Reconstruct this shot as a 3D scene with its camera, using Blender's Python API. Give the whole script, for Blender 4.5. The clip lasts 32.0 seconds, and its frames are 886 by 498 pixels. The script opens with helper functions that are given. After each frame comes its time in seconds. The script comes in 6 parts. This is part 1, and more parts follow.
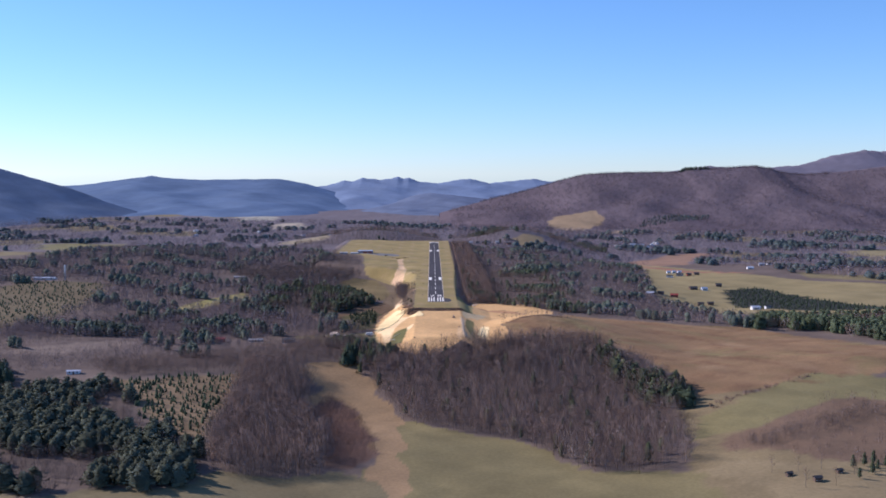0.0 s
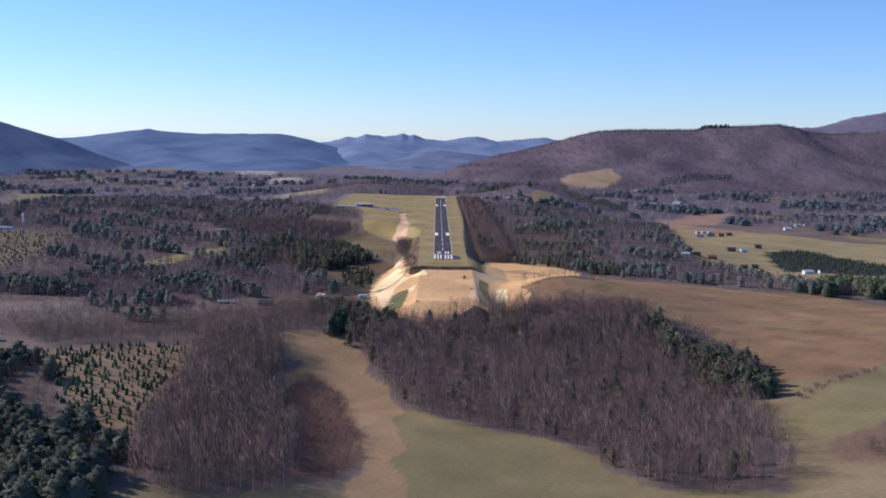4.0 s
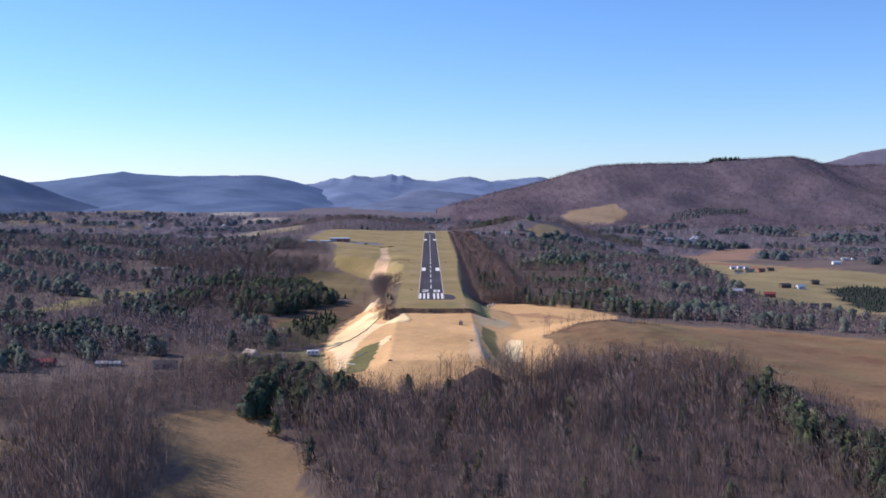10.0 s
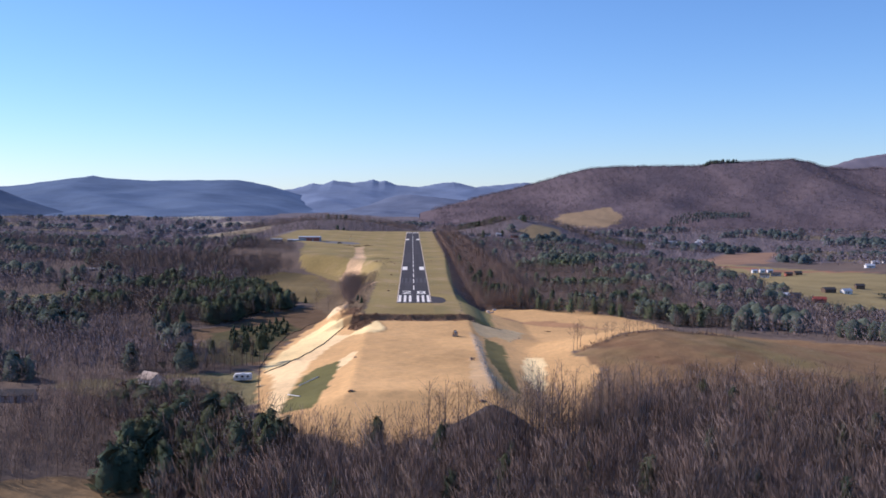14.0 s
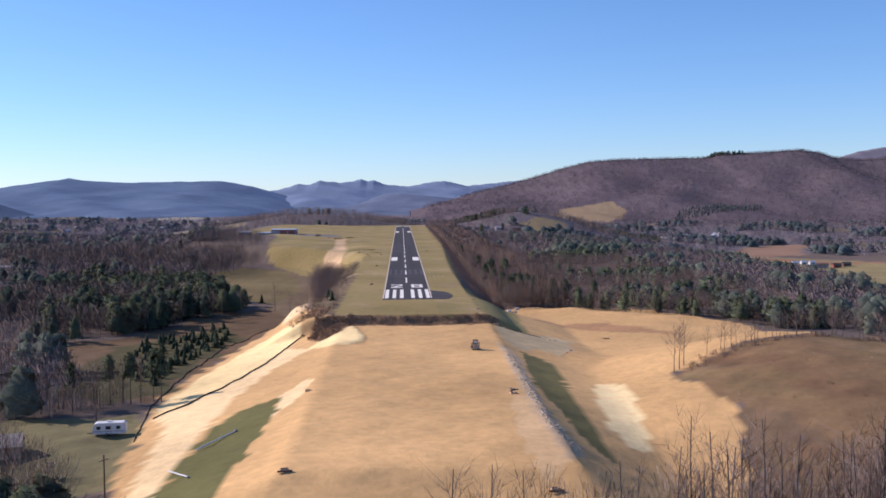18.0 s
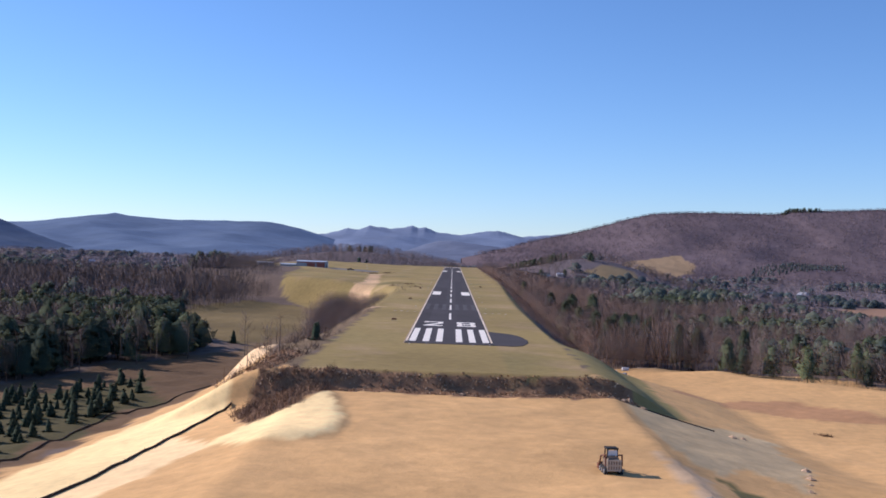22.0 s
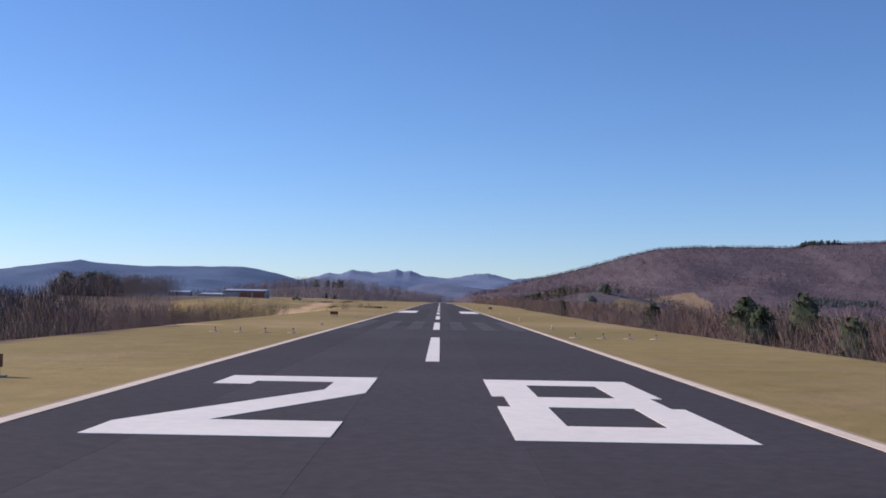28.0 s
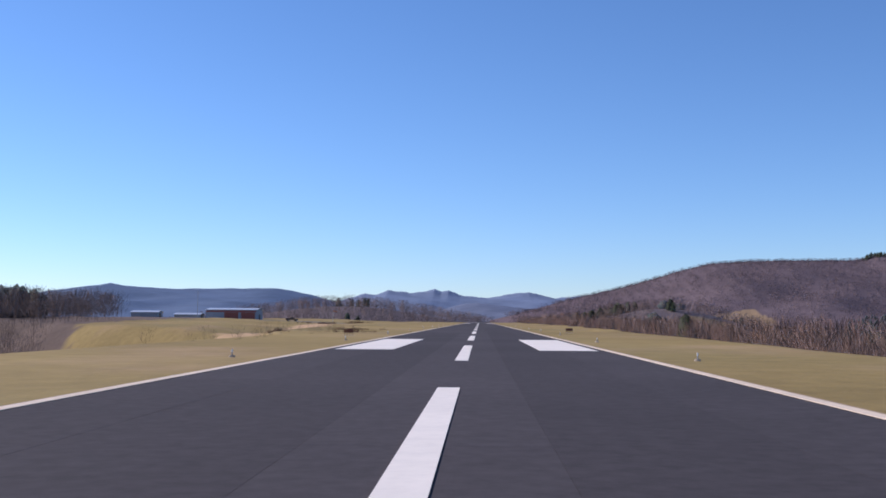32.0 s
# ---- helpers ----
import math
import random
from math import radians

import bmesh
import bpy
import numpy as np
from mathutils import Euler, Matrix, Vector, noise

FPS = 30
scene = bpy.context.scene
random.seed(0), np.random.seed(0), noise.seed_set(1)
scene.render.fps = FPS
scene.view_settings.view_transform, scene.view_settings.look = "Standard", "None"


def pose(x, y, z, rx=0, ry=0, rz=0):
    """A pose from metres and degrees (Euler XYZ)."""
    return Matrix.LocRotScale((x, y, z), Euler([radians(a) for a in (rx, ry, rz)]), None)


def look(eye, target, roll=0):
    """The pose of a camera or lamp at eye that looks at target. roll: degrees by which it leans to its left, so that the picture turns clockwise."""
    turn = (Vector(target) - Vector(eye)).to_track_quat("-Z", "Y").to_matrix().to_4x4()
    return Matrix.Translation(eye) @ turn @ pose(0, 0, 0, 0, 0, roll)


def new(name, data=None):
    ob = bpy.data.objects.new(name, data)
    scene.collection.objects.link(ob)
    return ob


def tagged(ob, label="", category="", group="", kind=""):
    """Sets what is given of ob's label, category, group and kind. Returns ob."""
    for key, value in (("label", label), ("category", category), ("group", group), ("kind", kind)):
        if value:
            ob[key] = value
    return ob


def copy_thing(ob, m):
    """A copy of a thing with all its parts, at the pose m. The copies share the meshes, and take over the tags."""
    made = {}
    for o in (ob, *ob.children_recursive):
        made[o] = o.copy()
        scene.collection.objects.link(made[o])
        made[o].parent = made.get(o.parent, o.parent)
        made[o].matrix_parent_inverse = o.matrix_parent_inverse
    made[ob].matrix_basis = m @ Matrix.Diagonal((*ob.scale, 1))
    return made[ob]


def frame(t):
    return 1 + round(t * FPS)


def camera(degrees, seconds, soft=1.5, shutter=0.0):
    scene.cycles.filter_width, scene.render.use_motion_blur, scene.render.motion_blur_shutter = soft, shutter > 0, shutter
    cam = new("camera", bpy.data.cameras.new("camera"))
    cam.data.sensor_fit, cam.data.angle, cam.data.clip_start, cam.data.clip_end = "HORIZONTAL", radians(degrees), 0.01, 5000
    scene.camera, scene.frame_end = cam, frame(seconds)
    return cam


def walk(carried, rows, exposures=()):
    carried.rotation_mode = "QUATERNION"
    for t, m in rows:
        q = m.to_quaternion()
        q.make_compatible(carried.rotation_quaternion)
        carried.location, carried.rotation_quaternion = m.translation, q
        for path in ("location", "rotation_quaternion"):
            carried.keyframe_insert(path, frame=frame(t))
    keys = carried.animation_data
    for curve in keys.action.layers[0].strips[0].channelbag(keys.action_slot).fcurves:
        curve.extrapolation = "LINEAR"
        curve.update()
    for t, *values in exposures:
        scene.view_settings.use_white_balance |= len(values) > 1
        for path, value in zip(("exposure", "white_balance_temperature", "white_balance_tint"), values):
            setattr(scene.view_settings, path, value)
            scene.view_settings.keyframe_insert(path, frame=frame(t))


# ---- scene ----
# The camera's way: seconds, x, y, z, pitch, roll, yaw
cam = camera(45.46, 32.0, soft=1.7)
PATH = [
    (0.0, -4.04, -1011.93, 122.13, -4.05, -0.02, -0.61),
    (0.5, -3.97, -993.28, 119.50, -5.24, 1.17, -1.20),
    (1.0, -3.87, -974.61, 116.88, -4.96, 1.44, -0.52),
    (1.5, -3.83, -955.97, 114.23, -4.37, 0.25, 0.42),
    (2.0, -3.96, -937.38, 111.54, -5.57, -0.93, 1.42),
    (2.5, -4.39, -918.90, 108.76, -5.97, -1.99, 1.84),
    (3.0, -5.02, -900.49, 105.93, -6.02, -0.87, 1.01),
    (3.5, -5.64, -882.07, 103.09, -5.35, 0.46, 0.58),
    (4.0, -6.01, -863.57, 100.32, -6.09, 0.74, -0.38),
    (4.5, -6.07, -844.99, 97.64, -5.94, 1.75, -0.93),
    (6.5, -5.00, -770.10, 87.15, -4.37, -0.55, -1.51),
    (7.0, -4.52, -751.24, 84.53, -4.98, -0.13, -1.08),
    (7.5, -4.01, -732.32, 81.92, -5.01, 0.39, -1.50),
    (8.0, -3.51, -713.36, 79.36, -5.30, 0.27, -1.58),
    (8.5, -3.01, -694.32, 76.86, -3.54, 0.02, -1.46),
    (9.0, -2.50, -675.21, 74.41, -2.67, -0.63, -0.96),
    (9.5, -2.01, -656.08, 71.97, -3.28, -0.54, -0.84),
    (10.0, -1.61, -636.99, 69.50, -3.53, 0.12, -0.78),
    (10.5, -1.27, -617.94, 66.99, -3.40, 0.77, -0.68),
    (11.0, -0.99, -598.89, 64.45, -3.21, 1.30, -0.55),
    (11.5, -0.79, -579.88, 61.91, -1.18, 1.03, -0.02),
    (12.0, -0.69, -560.93, 59.40, -2.78, 0.25, 0.33),
    (12.5, -0.75, -542.03, 56.90, -2.57, 2.21, 0.50),
    (13.0, -0.95, -523.16, 54.41, -2.89, 2.44, -0.02),
    (13.5, -1.16, -504.37, 51.95, -3.44, 1.51, -1.09),
    (14.0, -1.30, -485.73, 49.52, -2.95, 0.25, -1.71),
    (14.5, -1.29, -467.27, 47.12, -3.02, -0.25, -1.00),
    (16.5, -1.27, -394.15, 38.04, -4.13, -2.48, -0.94),
    (17.0, -1.52, -375.86, 36.00, -2.95, -2.69, -1.59),
    (17.5, -1.74, -357.57, 34.01, -2.84, -1.20, -1.78),
    (18.0, -1.80, -339.24, 32.04, -2.75, -0.45, -2.25),
    (18.5, -1.62, -320.85, 30.08, -2.56, -0.73, -1.70),
    (19.0, -1.30, -302.42, 28.15, -1.59, -0.92, -0.77),
    (19.5, -0.94, -284.00, 26.24, -1.34, -0.10, -0.19),
    (20.0, -0.63, -265.63, 24.31, 0.29, 1.37, 0.46),
    (20.5, -0.38, -247.38, 22.35, 0.70, 1.64, -0.01),
    (21.0, -0.15, -229.19, 20.37, 0.37, 1.79, -0.25),
    (21.5, 0.03, -210.99, 18.42, 0.47, 2.24, 0.20),
    (22.0, 0.15, -192.73, 16.56, 0.11, 1.87, 0.54),
    (22.5, 0.16, -174.35, 14.76, 0.49, 0.86, 0.21),
    (23.0, 0.09, -155.89, 13.02, 0.40, 0.37, 0.24),
    (23.5, -0.00, -137.43, 11.36, 1.55, -0.26, 0.13),
    (24.0, -0.06, -119.08, 9.81, 2.63, 0.35, 0.29),
    (24.5, -0.06, -100.77, 8.35, 2.45, 0.68, 0.53),
    (26.5, 0.07, -28.99, 3.89, 3.12, 0.00, -0.17),
    (27.0, 0.11, -11.75, 3.27, 3.69, 0.73, 0.50),
    (27.5, 0.17, 5.28, 2.80, 3.87, 1.40, 0.43),
    (28.0, 0.25, 22.13, 2.43, 2.74, 1.03, -0.11),
    (28.5, 0.37, 38.88, 2.18, 3.89, 0.62, 0.66),
    (29.0, 0.51, 55.49, 2.08, 3.69, 0.79, 1.05),
    (29.5, 0.65, 71.83, 2.04, 4.05, 1.78, 1.32),
    (30.0, 0.75, 87.79, 1.99, 4.25, 2.00, 1.42),
    (30.5, 0.78, 103.23, 1.90, 3.55, 1.94, 2.05),
    (31.0, 0.78, 118.24, 1.83, 3.18, 1.67, 2.46),
    (31.5, 0.75, 133.08, 1.76, 3.56, 1.49, 2.38),
    (32.0, 0.74, 148.00, 1.69, 3.84, 0.41, 2.02),
]
walk(cam, [(t, pose(x, y, z, 90 + pitch, 0, yaw) @ pose(0, 0, 0, 0, 0, roll)) for t, x, y, z, pitch, roll, yaw in PATH],
     exposures=[(0.0, 0.17, 4980, 18), (1.2, 0.17, 4990, 18), (3.0, 0.08, 5000, 18), (8.0, 0.13, 5040, 18), (10.0, 0.19, 5060, 18), (13.0, 0.12, 5130, 18), (17.0, 0.1, 5250, 18), (24.0, 0.1, 5260, 18), (27.0, -0.18, 5360, 18), (29.0, 0.0, 5340, 18), (32.0, 0.06, 5280, 18)])
# ---- sky and sun ----
SUN_HEIGHT, SUN_TURN = radians(30), radians(-68)  # turn: clockwise from straight ahead
world = bpy.data.worlds.new("world")
scene.world = world
world.use_nodes = True
tree = world.node_tree
sky = tree.nodes.new("ShaderNodeTexSky")
sky.sky_type, sky.sun_disc = "NISHITA", False
sky.sun_elevation, sky.sun_rotation = SUN_HEIGHT, SUN_TURN
sky.altitude, sky.air_density, sky.dust_density, sky.ozone_density = 1000, 1.0, 0.1, 4.0
tree.links.new(sky.outputs[0], tree.nodes["Background"].inputs[0])
tree.nodes["Background"].inputs[1].default_value = 0.111
sun = new("sun", bpy.data.lights.new("sun", "SUN"))
sun.data.energy, sun.data.angle, sun.data.color = 5.0, radians(0.53), (1.0, 0.8, 0.6)
to_sun = Vector((math.sin(SUN_TURN) * math.cos(SUN_HEIGHT), math.cos(SUN_TURN) * math.cos(SUN_HEIGHT), math.sin(SUN_HEIGHT)))
sun.matrix_world = look(to_sun * 100, (0, 0, 0))


# ---- materials ----
def material(name, colour, rough=0.8, grain=0.3, scale=1.0, coarse=0.08, bump_size=0.0, metal=0.0, attribute="", island=0.0, each=0.0, gloss=0.3, alpha=1.0):
    """A surface with variation at two sizes: grain at `scale` a metre, stains at `coarse` a metre."""
    m = bpy.data.materials.new(name)
    m.use_nodes = True
    n, link = m.node_tree.nodes, m.node_tree.links.new
    b = n["Principled BSDF"]
    b.inputs["Roughness"].default_value, b.inputs["Metallic"].default_value = rough, metal
    b.inputs["Specular IOR Level"].default_value, b.inputs["Alpha"].default_value = gloss, alpha
    where = n.new("ShaderNodeTexCoord").outputs["Object"]
    if attribute:
        a = n.new("ShaderNodeAttribute")
        a.attribute_name = attribute
        out = a.outputs["Color"]
    else:
        a = n.new("ShaderNodeRGB")
        a.outputs[0].default_value = (*colour, 1)
        out = a.outputs[0]

    def vary(out, fac, low, high):
        ramp = n.new("ShaderNodeMapRange")
        link(fac, ramp.inputs[0])
        ramp.inputs[1].default_value, ramp.inputs[2].default_value = 0.25, 0.75
        ramp.inputs[3].default_value, ramp.inputs[4].default_value = low, high
        mix = n.new("ShaderNodeMix")
        mix.data_type, mix.blend_type = "RGBA", "MULTIPLY"
        mix.inputs[0].default_value = 1.0
        link(out, mix.inputs[6])
        link(ramp.outputs[0], mix.inputs[7])
        return mix.outputs[2]

    fine = n.new("ShaderNodeTexNoise")
    fine.inputs["Scale"].default_value, fine.inputs["Detail"].default_value, fine.inputs["Roughness"].default_value = scale, 6, 0.65
    link(where, fine.inputs["Vector"])
    wide = n.new("ShaderNodeTexNoise")
    wide.inputs["Scale"].default_value, wide.inputs["Detail"].default_value = coarse, 4
    link(where, wide.inputs["Vector"])
    out = vary(out, fine.outputs[0], 1 - grain, 1 + grain)
    out = vary(out, wide.outputs[0], 1 - 0.7 * grain, 1 + 0.7 * grain)
    if island:
        out = vary(out, n.new("ShaderNodeNewGeometry").outputs["Random Per Island"], 1 - island, 1 + island)
    if each:
        out = vary(out, n.new("ShaderNodeObjectInfo").outputs["Random"], 1 - each, 1 + each)
    link(out, b.inputs["Base Color"])
    if bump_size:
        bp = n.new("ShaderNodeBump")
        bp.inputs["Strength"].default_value, bp.inputs["Distance"].default_value = 0.8, bump_size
        link(fine.outputs[0], bp.inputs["Height"])
        link(bp.outputs[0], b.inputs["Normal"])
    return m


LAND = material("land", (0, 0, 0), 0.95, 0.17, 0.5, 0.035, 0.16, attribute="land", gloss=0.1)
ASPHALT = material("new_asphalt", (0.075, 0.067, 0.068), 0.95, 0.2, 3.0, 0.07, 0.01, each=0.07, gloss=0.08)
PAINT = material("white_road_paint", (0.92, 0.84, 0.7), 0.6, 0.07, 2.5, 0.3)
WORN = material("scrubbed_asphalt", (0.096, 0.088, 0.09), 0.9, 0.25, 1.2, 0.12, gloss=0.1)
EDGE_PAINT = material("dusty_edge_paint", (0.8, 0.66, 0.48), 0.7, 0.15, 1.5, 0.2)
TWIGS = material("bare_twigs", (0, 0, 0), 0.9, 0.12, 0.2, 0.02, attribute="tone", island=0.08, gloss=0.05, alpha=0.48)  # bundles of twigs let the light through
NEEDLES = material("pine_needles", (0, 0, 0), 0.8, 0.2, 0.3, 0.03, attribute="tone", island=0.12, gloss=0.05, alpha=0.72)
FIR = material("dark_fir_needles", (0, 0, 0), 0.85, 0.2, 0.6, 0.1, attribute="tone", island=0.2, gloss=0.05)
BARK = material("grey_bark", (0.16, 0.125, 0.1), 0.9, 0.35, 4.0, 0.5, 0.02, each=0.25)
SHRUB = material("dry_shrub", (0, 0, 0), 0.9, 0.2, 0.6, 0.1, attribute="tone", island=0.4, gloss=0.1)
WHITE_WALL = material("white_siding", (0.74, 0.73, 0.7), 0.6, 0.08, 1.5, 0.2, 0.01)
GREY_WALL = material("grey_siding", (0.33, 0.33, 0.34), 0.7, 0.12, 1.5, 0.2, 0.01)
TAN_WALL = material("tan_siding", (0.5, 0.42, 0.32), 0.7, 0.12, 1.5, 0.2, 0.01)
RED_WALL = material("red_brick_wall", (0.3, 0.1, 0.07), 0.8, 0.2, 3.0, 0.3, 0.01)
BROWN_WALL = material("weathered_boards", (0.13, 0.09, 0.065), 0.85, 0.3, 3.0, 0.4, 0.01)
DARK_ROOF = material("dark_shingles", (0.07, 0.065, 0.065), 0.85, 0.25, 4.0, 0.3, 0.02)
TAN_ROOF = material("tan_shingles", (0.55, 0.44, 0.34), 0.85, 0.2, 4.0, 0.3, 0.02)
RED_ROOF = material("red_metal_roof", (0.3, 0.07, 0.05), 0.5, 0.15, 2.0, 0.3)
METAL_ROOF = material("pale_metal_roof", (0.68, 0.69, 0.7), 0.35, 0.1, 2.0, 0.3, metal=0.3)
DULL_ROOF = material("dull_metal_roof", (0.36, 0.35, 0.34), 0.6, 0.15, 2.0, 0.3)
MUD = material("muddy_machine_paint", (0.2, 0.15, 0.11), 0.7, 0.3, 4.0, 0.6)
DARK_GLASS = material("dark_glass", (0.02, 0.025, 0.03), 0.1, 0.05, 1.0, 0.2, gloss=0.6)
BLACK = material("black_rubber", (0.02, 0.02, 0.02), 0.8, 0.2, 4.0, 0.5)
STEEL = material("painted_steel", (0.35, 0.35, 0.36), 0.45, 0.15, 3.0, 0.5, metal=0.6)
RUST = material("rusty_steel", (0.16, 0.065, 0.04), 0.75, 0.35, 5.0, 0.8, 0.01)
ORANGE = material("orange_machine_paint", (0.42, 0.16, 0.05), 0.5, 0.2, 3.0, 0.5)
ROCK = material("grey_stone", (0.46, 0.38, 0.28), 0.9, 0.3, 2.0, 0.3, 0.05, each=0.2)
GRAVEL = material("tan_gravel_shoulder", (0.42, 0.31, 0.19), 0.95, 0.3, 6.0, 0.3, 0.02)
CLAY = material("dry_clay_boulder", (0.45, 0.31, 0.19), 0.9, 0.3, 2.0, 0.3, 0.05, each=0.2)
FENCE = material("silt_cloth_and_shadow", (0.055, 0.042, 0.034), 0.85, 0.25, 3.0, 0.2)
FAR_RANGE = material("distant_mountainside", (0, 0, 0), 1.0, 0.1, 0.03, 0.004, 2.0, attribute="land", gloss=0.0)
FAR_HILL = material("distant_wooded_slope", (0, 0, 0), 1.0, 0.14, 0.05, 0.007, 3.0, attribute="land", gloss=0.0)


# ---- mesh helpers ----
def fill_mesh(name, verts, faces, sides, colours=None, layer="land", smooth_faces=False):
    """A mesh from arrays of points and of faces that all have the same number of sides."""
    me = bpy.data.meshes.new(name)
    verts, faces = np.asarray(verts, np.float32), np.asarray(faces, np.int32)
    me.vertices.add(len(verts))
    me.vertices.foreach_set("co", verts.ravel())
    me.loops.add(faces.size)
    me.loops.foreach_set("vertex_index", faces.ravel())
    me.polygons.add(len(faces))
    me.polygons.foreach_set("loop_start", np.arange(0, faces.size, sides, dtype=np.int32))
    if smooth_faces:
        me.polygons.foreach_set("use_smooth", np.ones(len(faces), bool))
    me.update(calc_edges=True)
    if colours is not None:
        layer = me.attributes.new(layer, "FLOAT_COLOR", "POINT")
        layer.data.foreach_set("color", np.c_[colours, np.ones(len(colours))].astype(np.float32).ravel())
    return me


def with_material(me, *mats):
    for m in mats:
        me.materials.append(m)
    return me


def part(name, bm, mat, parent=None, label=""):
    """Links a bmesh as one mesh object, under a thing or a part."""
    me = bpy.data.meshes.new(name)
    bm.to_mesh(me)
    bm.free()
    me.materials.append(mat)
    ob = new(name, me)
    ob.parent = parent
    return tagged(ob, label)


def thing(name, m, label, category, group="", kind=""):
    ob = new(name)
    ob.matrix_world = m
    return tagged(ob, label, category, group, kind)


def box(bm, x0, x1, y0, y1, z0, z1, taper=0.0):
    v = [bm.verts.new(p) for p in ((x0, y0, z0), (x1, y0, z0), (x1, y1, z0), (x0, y1, z0),
         (x0 + taper, y0 + taper, z1), (x1 - taper, y0 + taper, z1), (x1 - taper, y1 - taper, z1), (x0 + taper, y1 - taper, z1))]
    for f in ((3, 2, 1, 0), (4, 5, 6, 7), (0, 1, 5, 4), (1, 2, 6, 5), (2, 3, 7, 6), (3, 0, 4, 7)):
        bm.faces.new([v[i] for i in f])
    return bm


def boxes(*sizes):
    bm = bmesh.new()
    for s in sizes:
        box(bm, *s)
    return bm


def rod(bm, a, b, r0, r1, sides=6):
    """A tapered round bar from a to b."""
    a, b = Vector(a), Vector(b)
    turn = (b - a).to_track_quat("Z", "Y").to_matrix()
    rings = []
    for p, r in ((a, r0), (b, r1)):
        rings.append([bm.verts.new(p + turn @ Vector((r * math.cos(k * math.tau / sides), r * math.sin(k * math.tau / sides), 0))) for k in range(sides)])
    for k in range(sides):
        bm.faces.new((rings[0][k], rings[0][(k + 1) % sides], rings[1][(k + 1) % sides], rings[1][k]))
    bm.faces.new(rings[0][::-1])
    bm.faces.new(rings[1])
    return bm


def rods(*bars):
    bm = bmesh.new()
    for bar in bars:
        rod(bm, *bar)
    return bm


def slab(points, z0, z1):
    """A flat sheet of any outline with thickness."""
    bm = bmesh.new()
    f = bm.faces.new([bm.verts.new((x, y, z0)) for x, y in points])
    if f.normal.z < 0 or sum((points[i - 1][0] * points[i][1] - points[i][0] * points[i - 1][1]) for i in range(len(points))) < 0:
        f.normal_flip()
    up = bmesh.ops.extrude_face_region(bm, geom=[f])
    for v in up["geom"]:
        if isinstance(v, bmesh.types.BMVert):
            v.co.z = z1
    bmesh.ops.recalc_face_normals(bm, faces=bm.faces)
    return bm


PLAN = 0.875  # metres to a unit of the plan, whose heights are fitted to the camera's view


def smooth(a, b, v):
    t = np.clip((v - a) / (b - a), 0.0, 1.0)
    return t * t * (3 - 2 * t)


def bump(x, y, cx, cy, rx, ry):
    return np.exp(-((x - cx) / rx) ** 2 - ((y - cy) / ry) ** 2)


def outside(v, low, high):
    return np.maximum(np.maximum(low - v, v - high), 0.0)


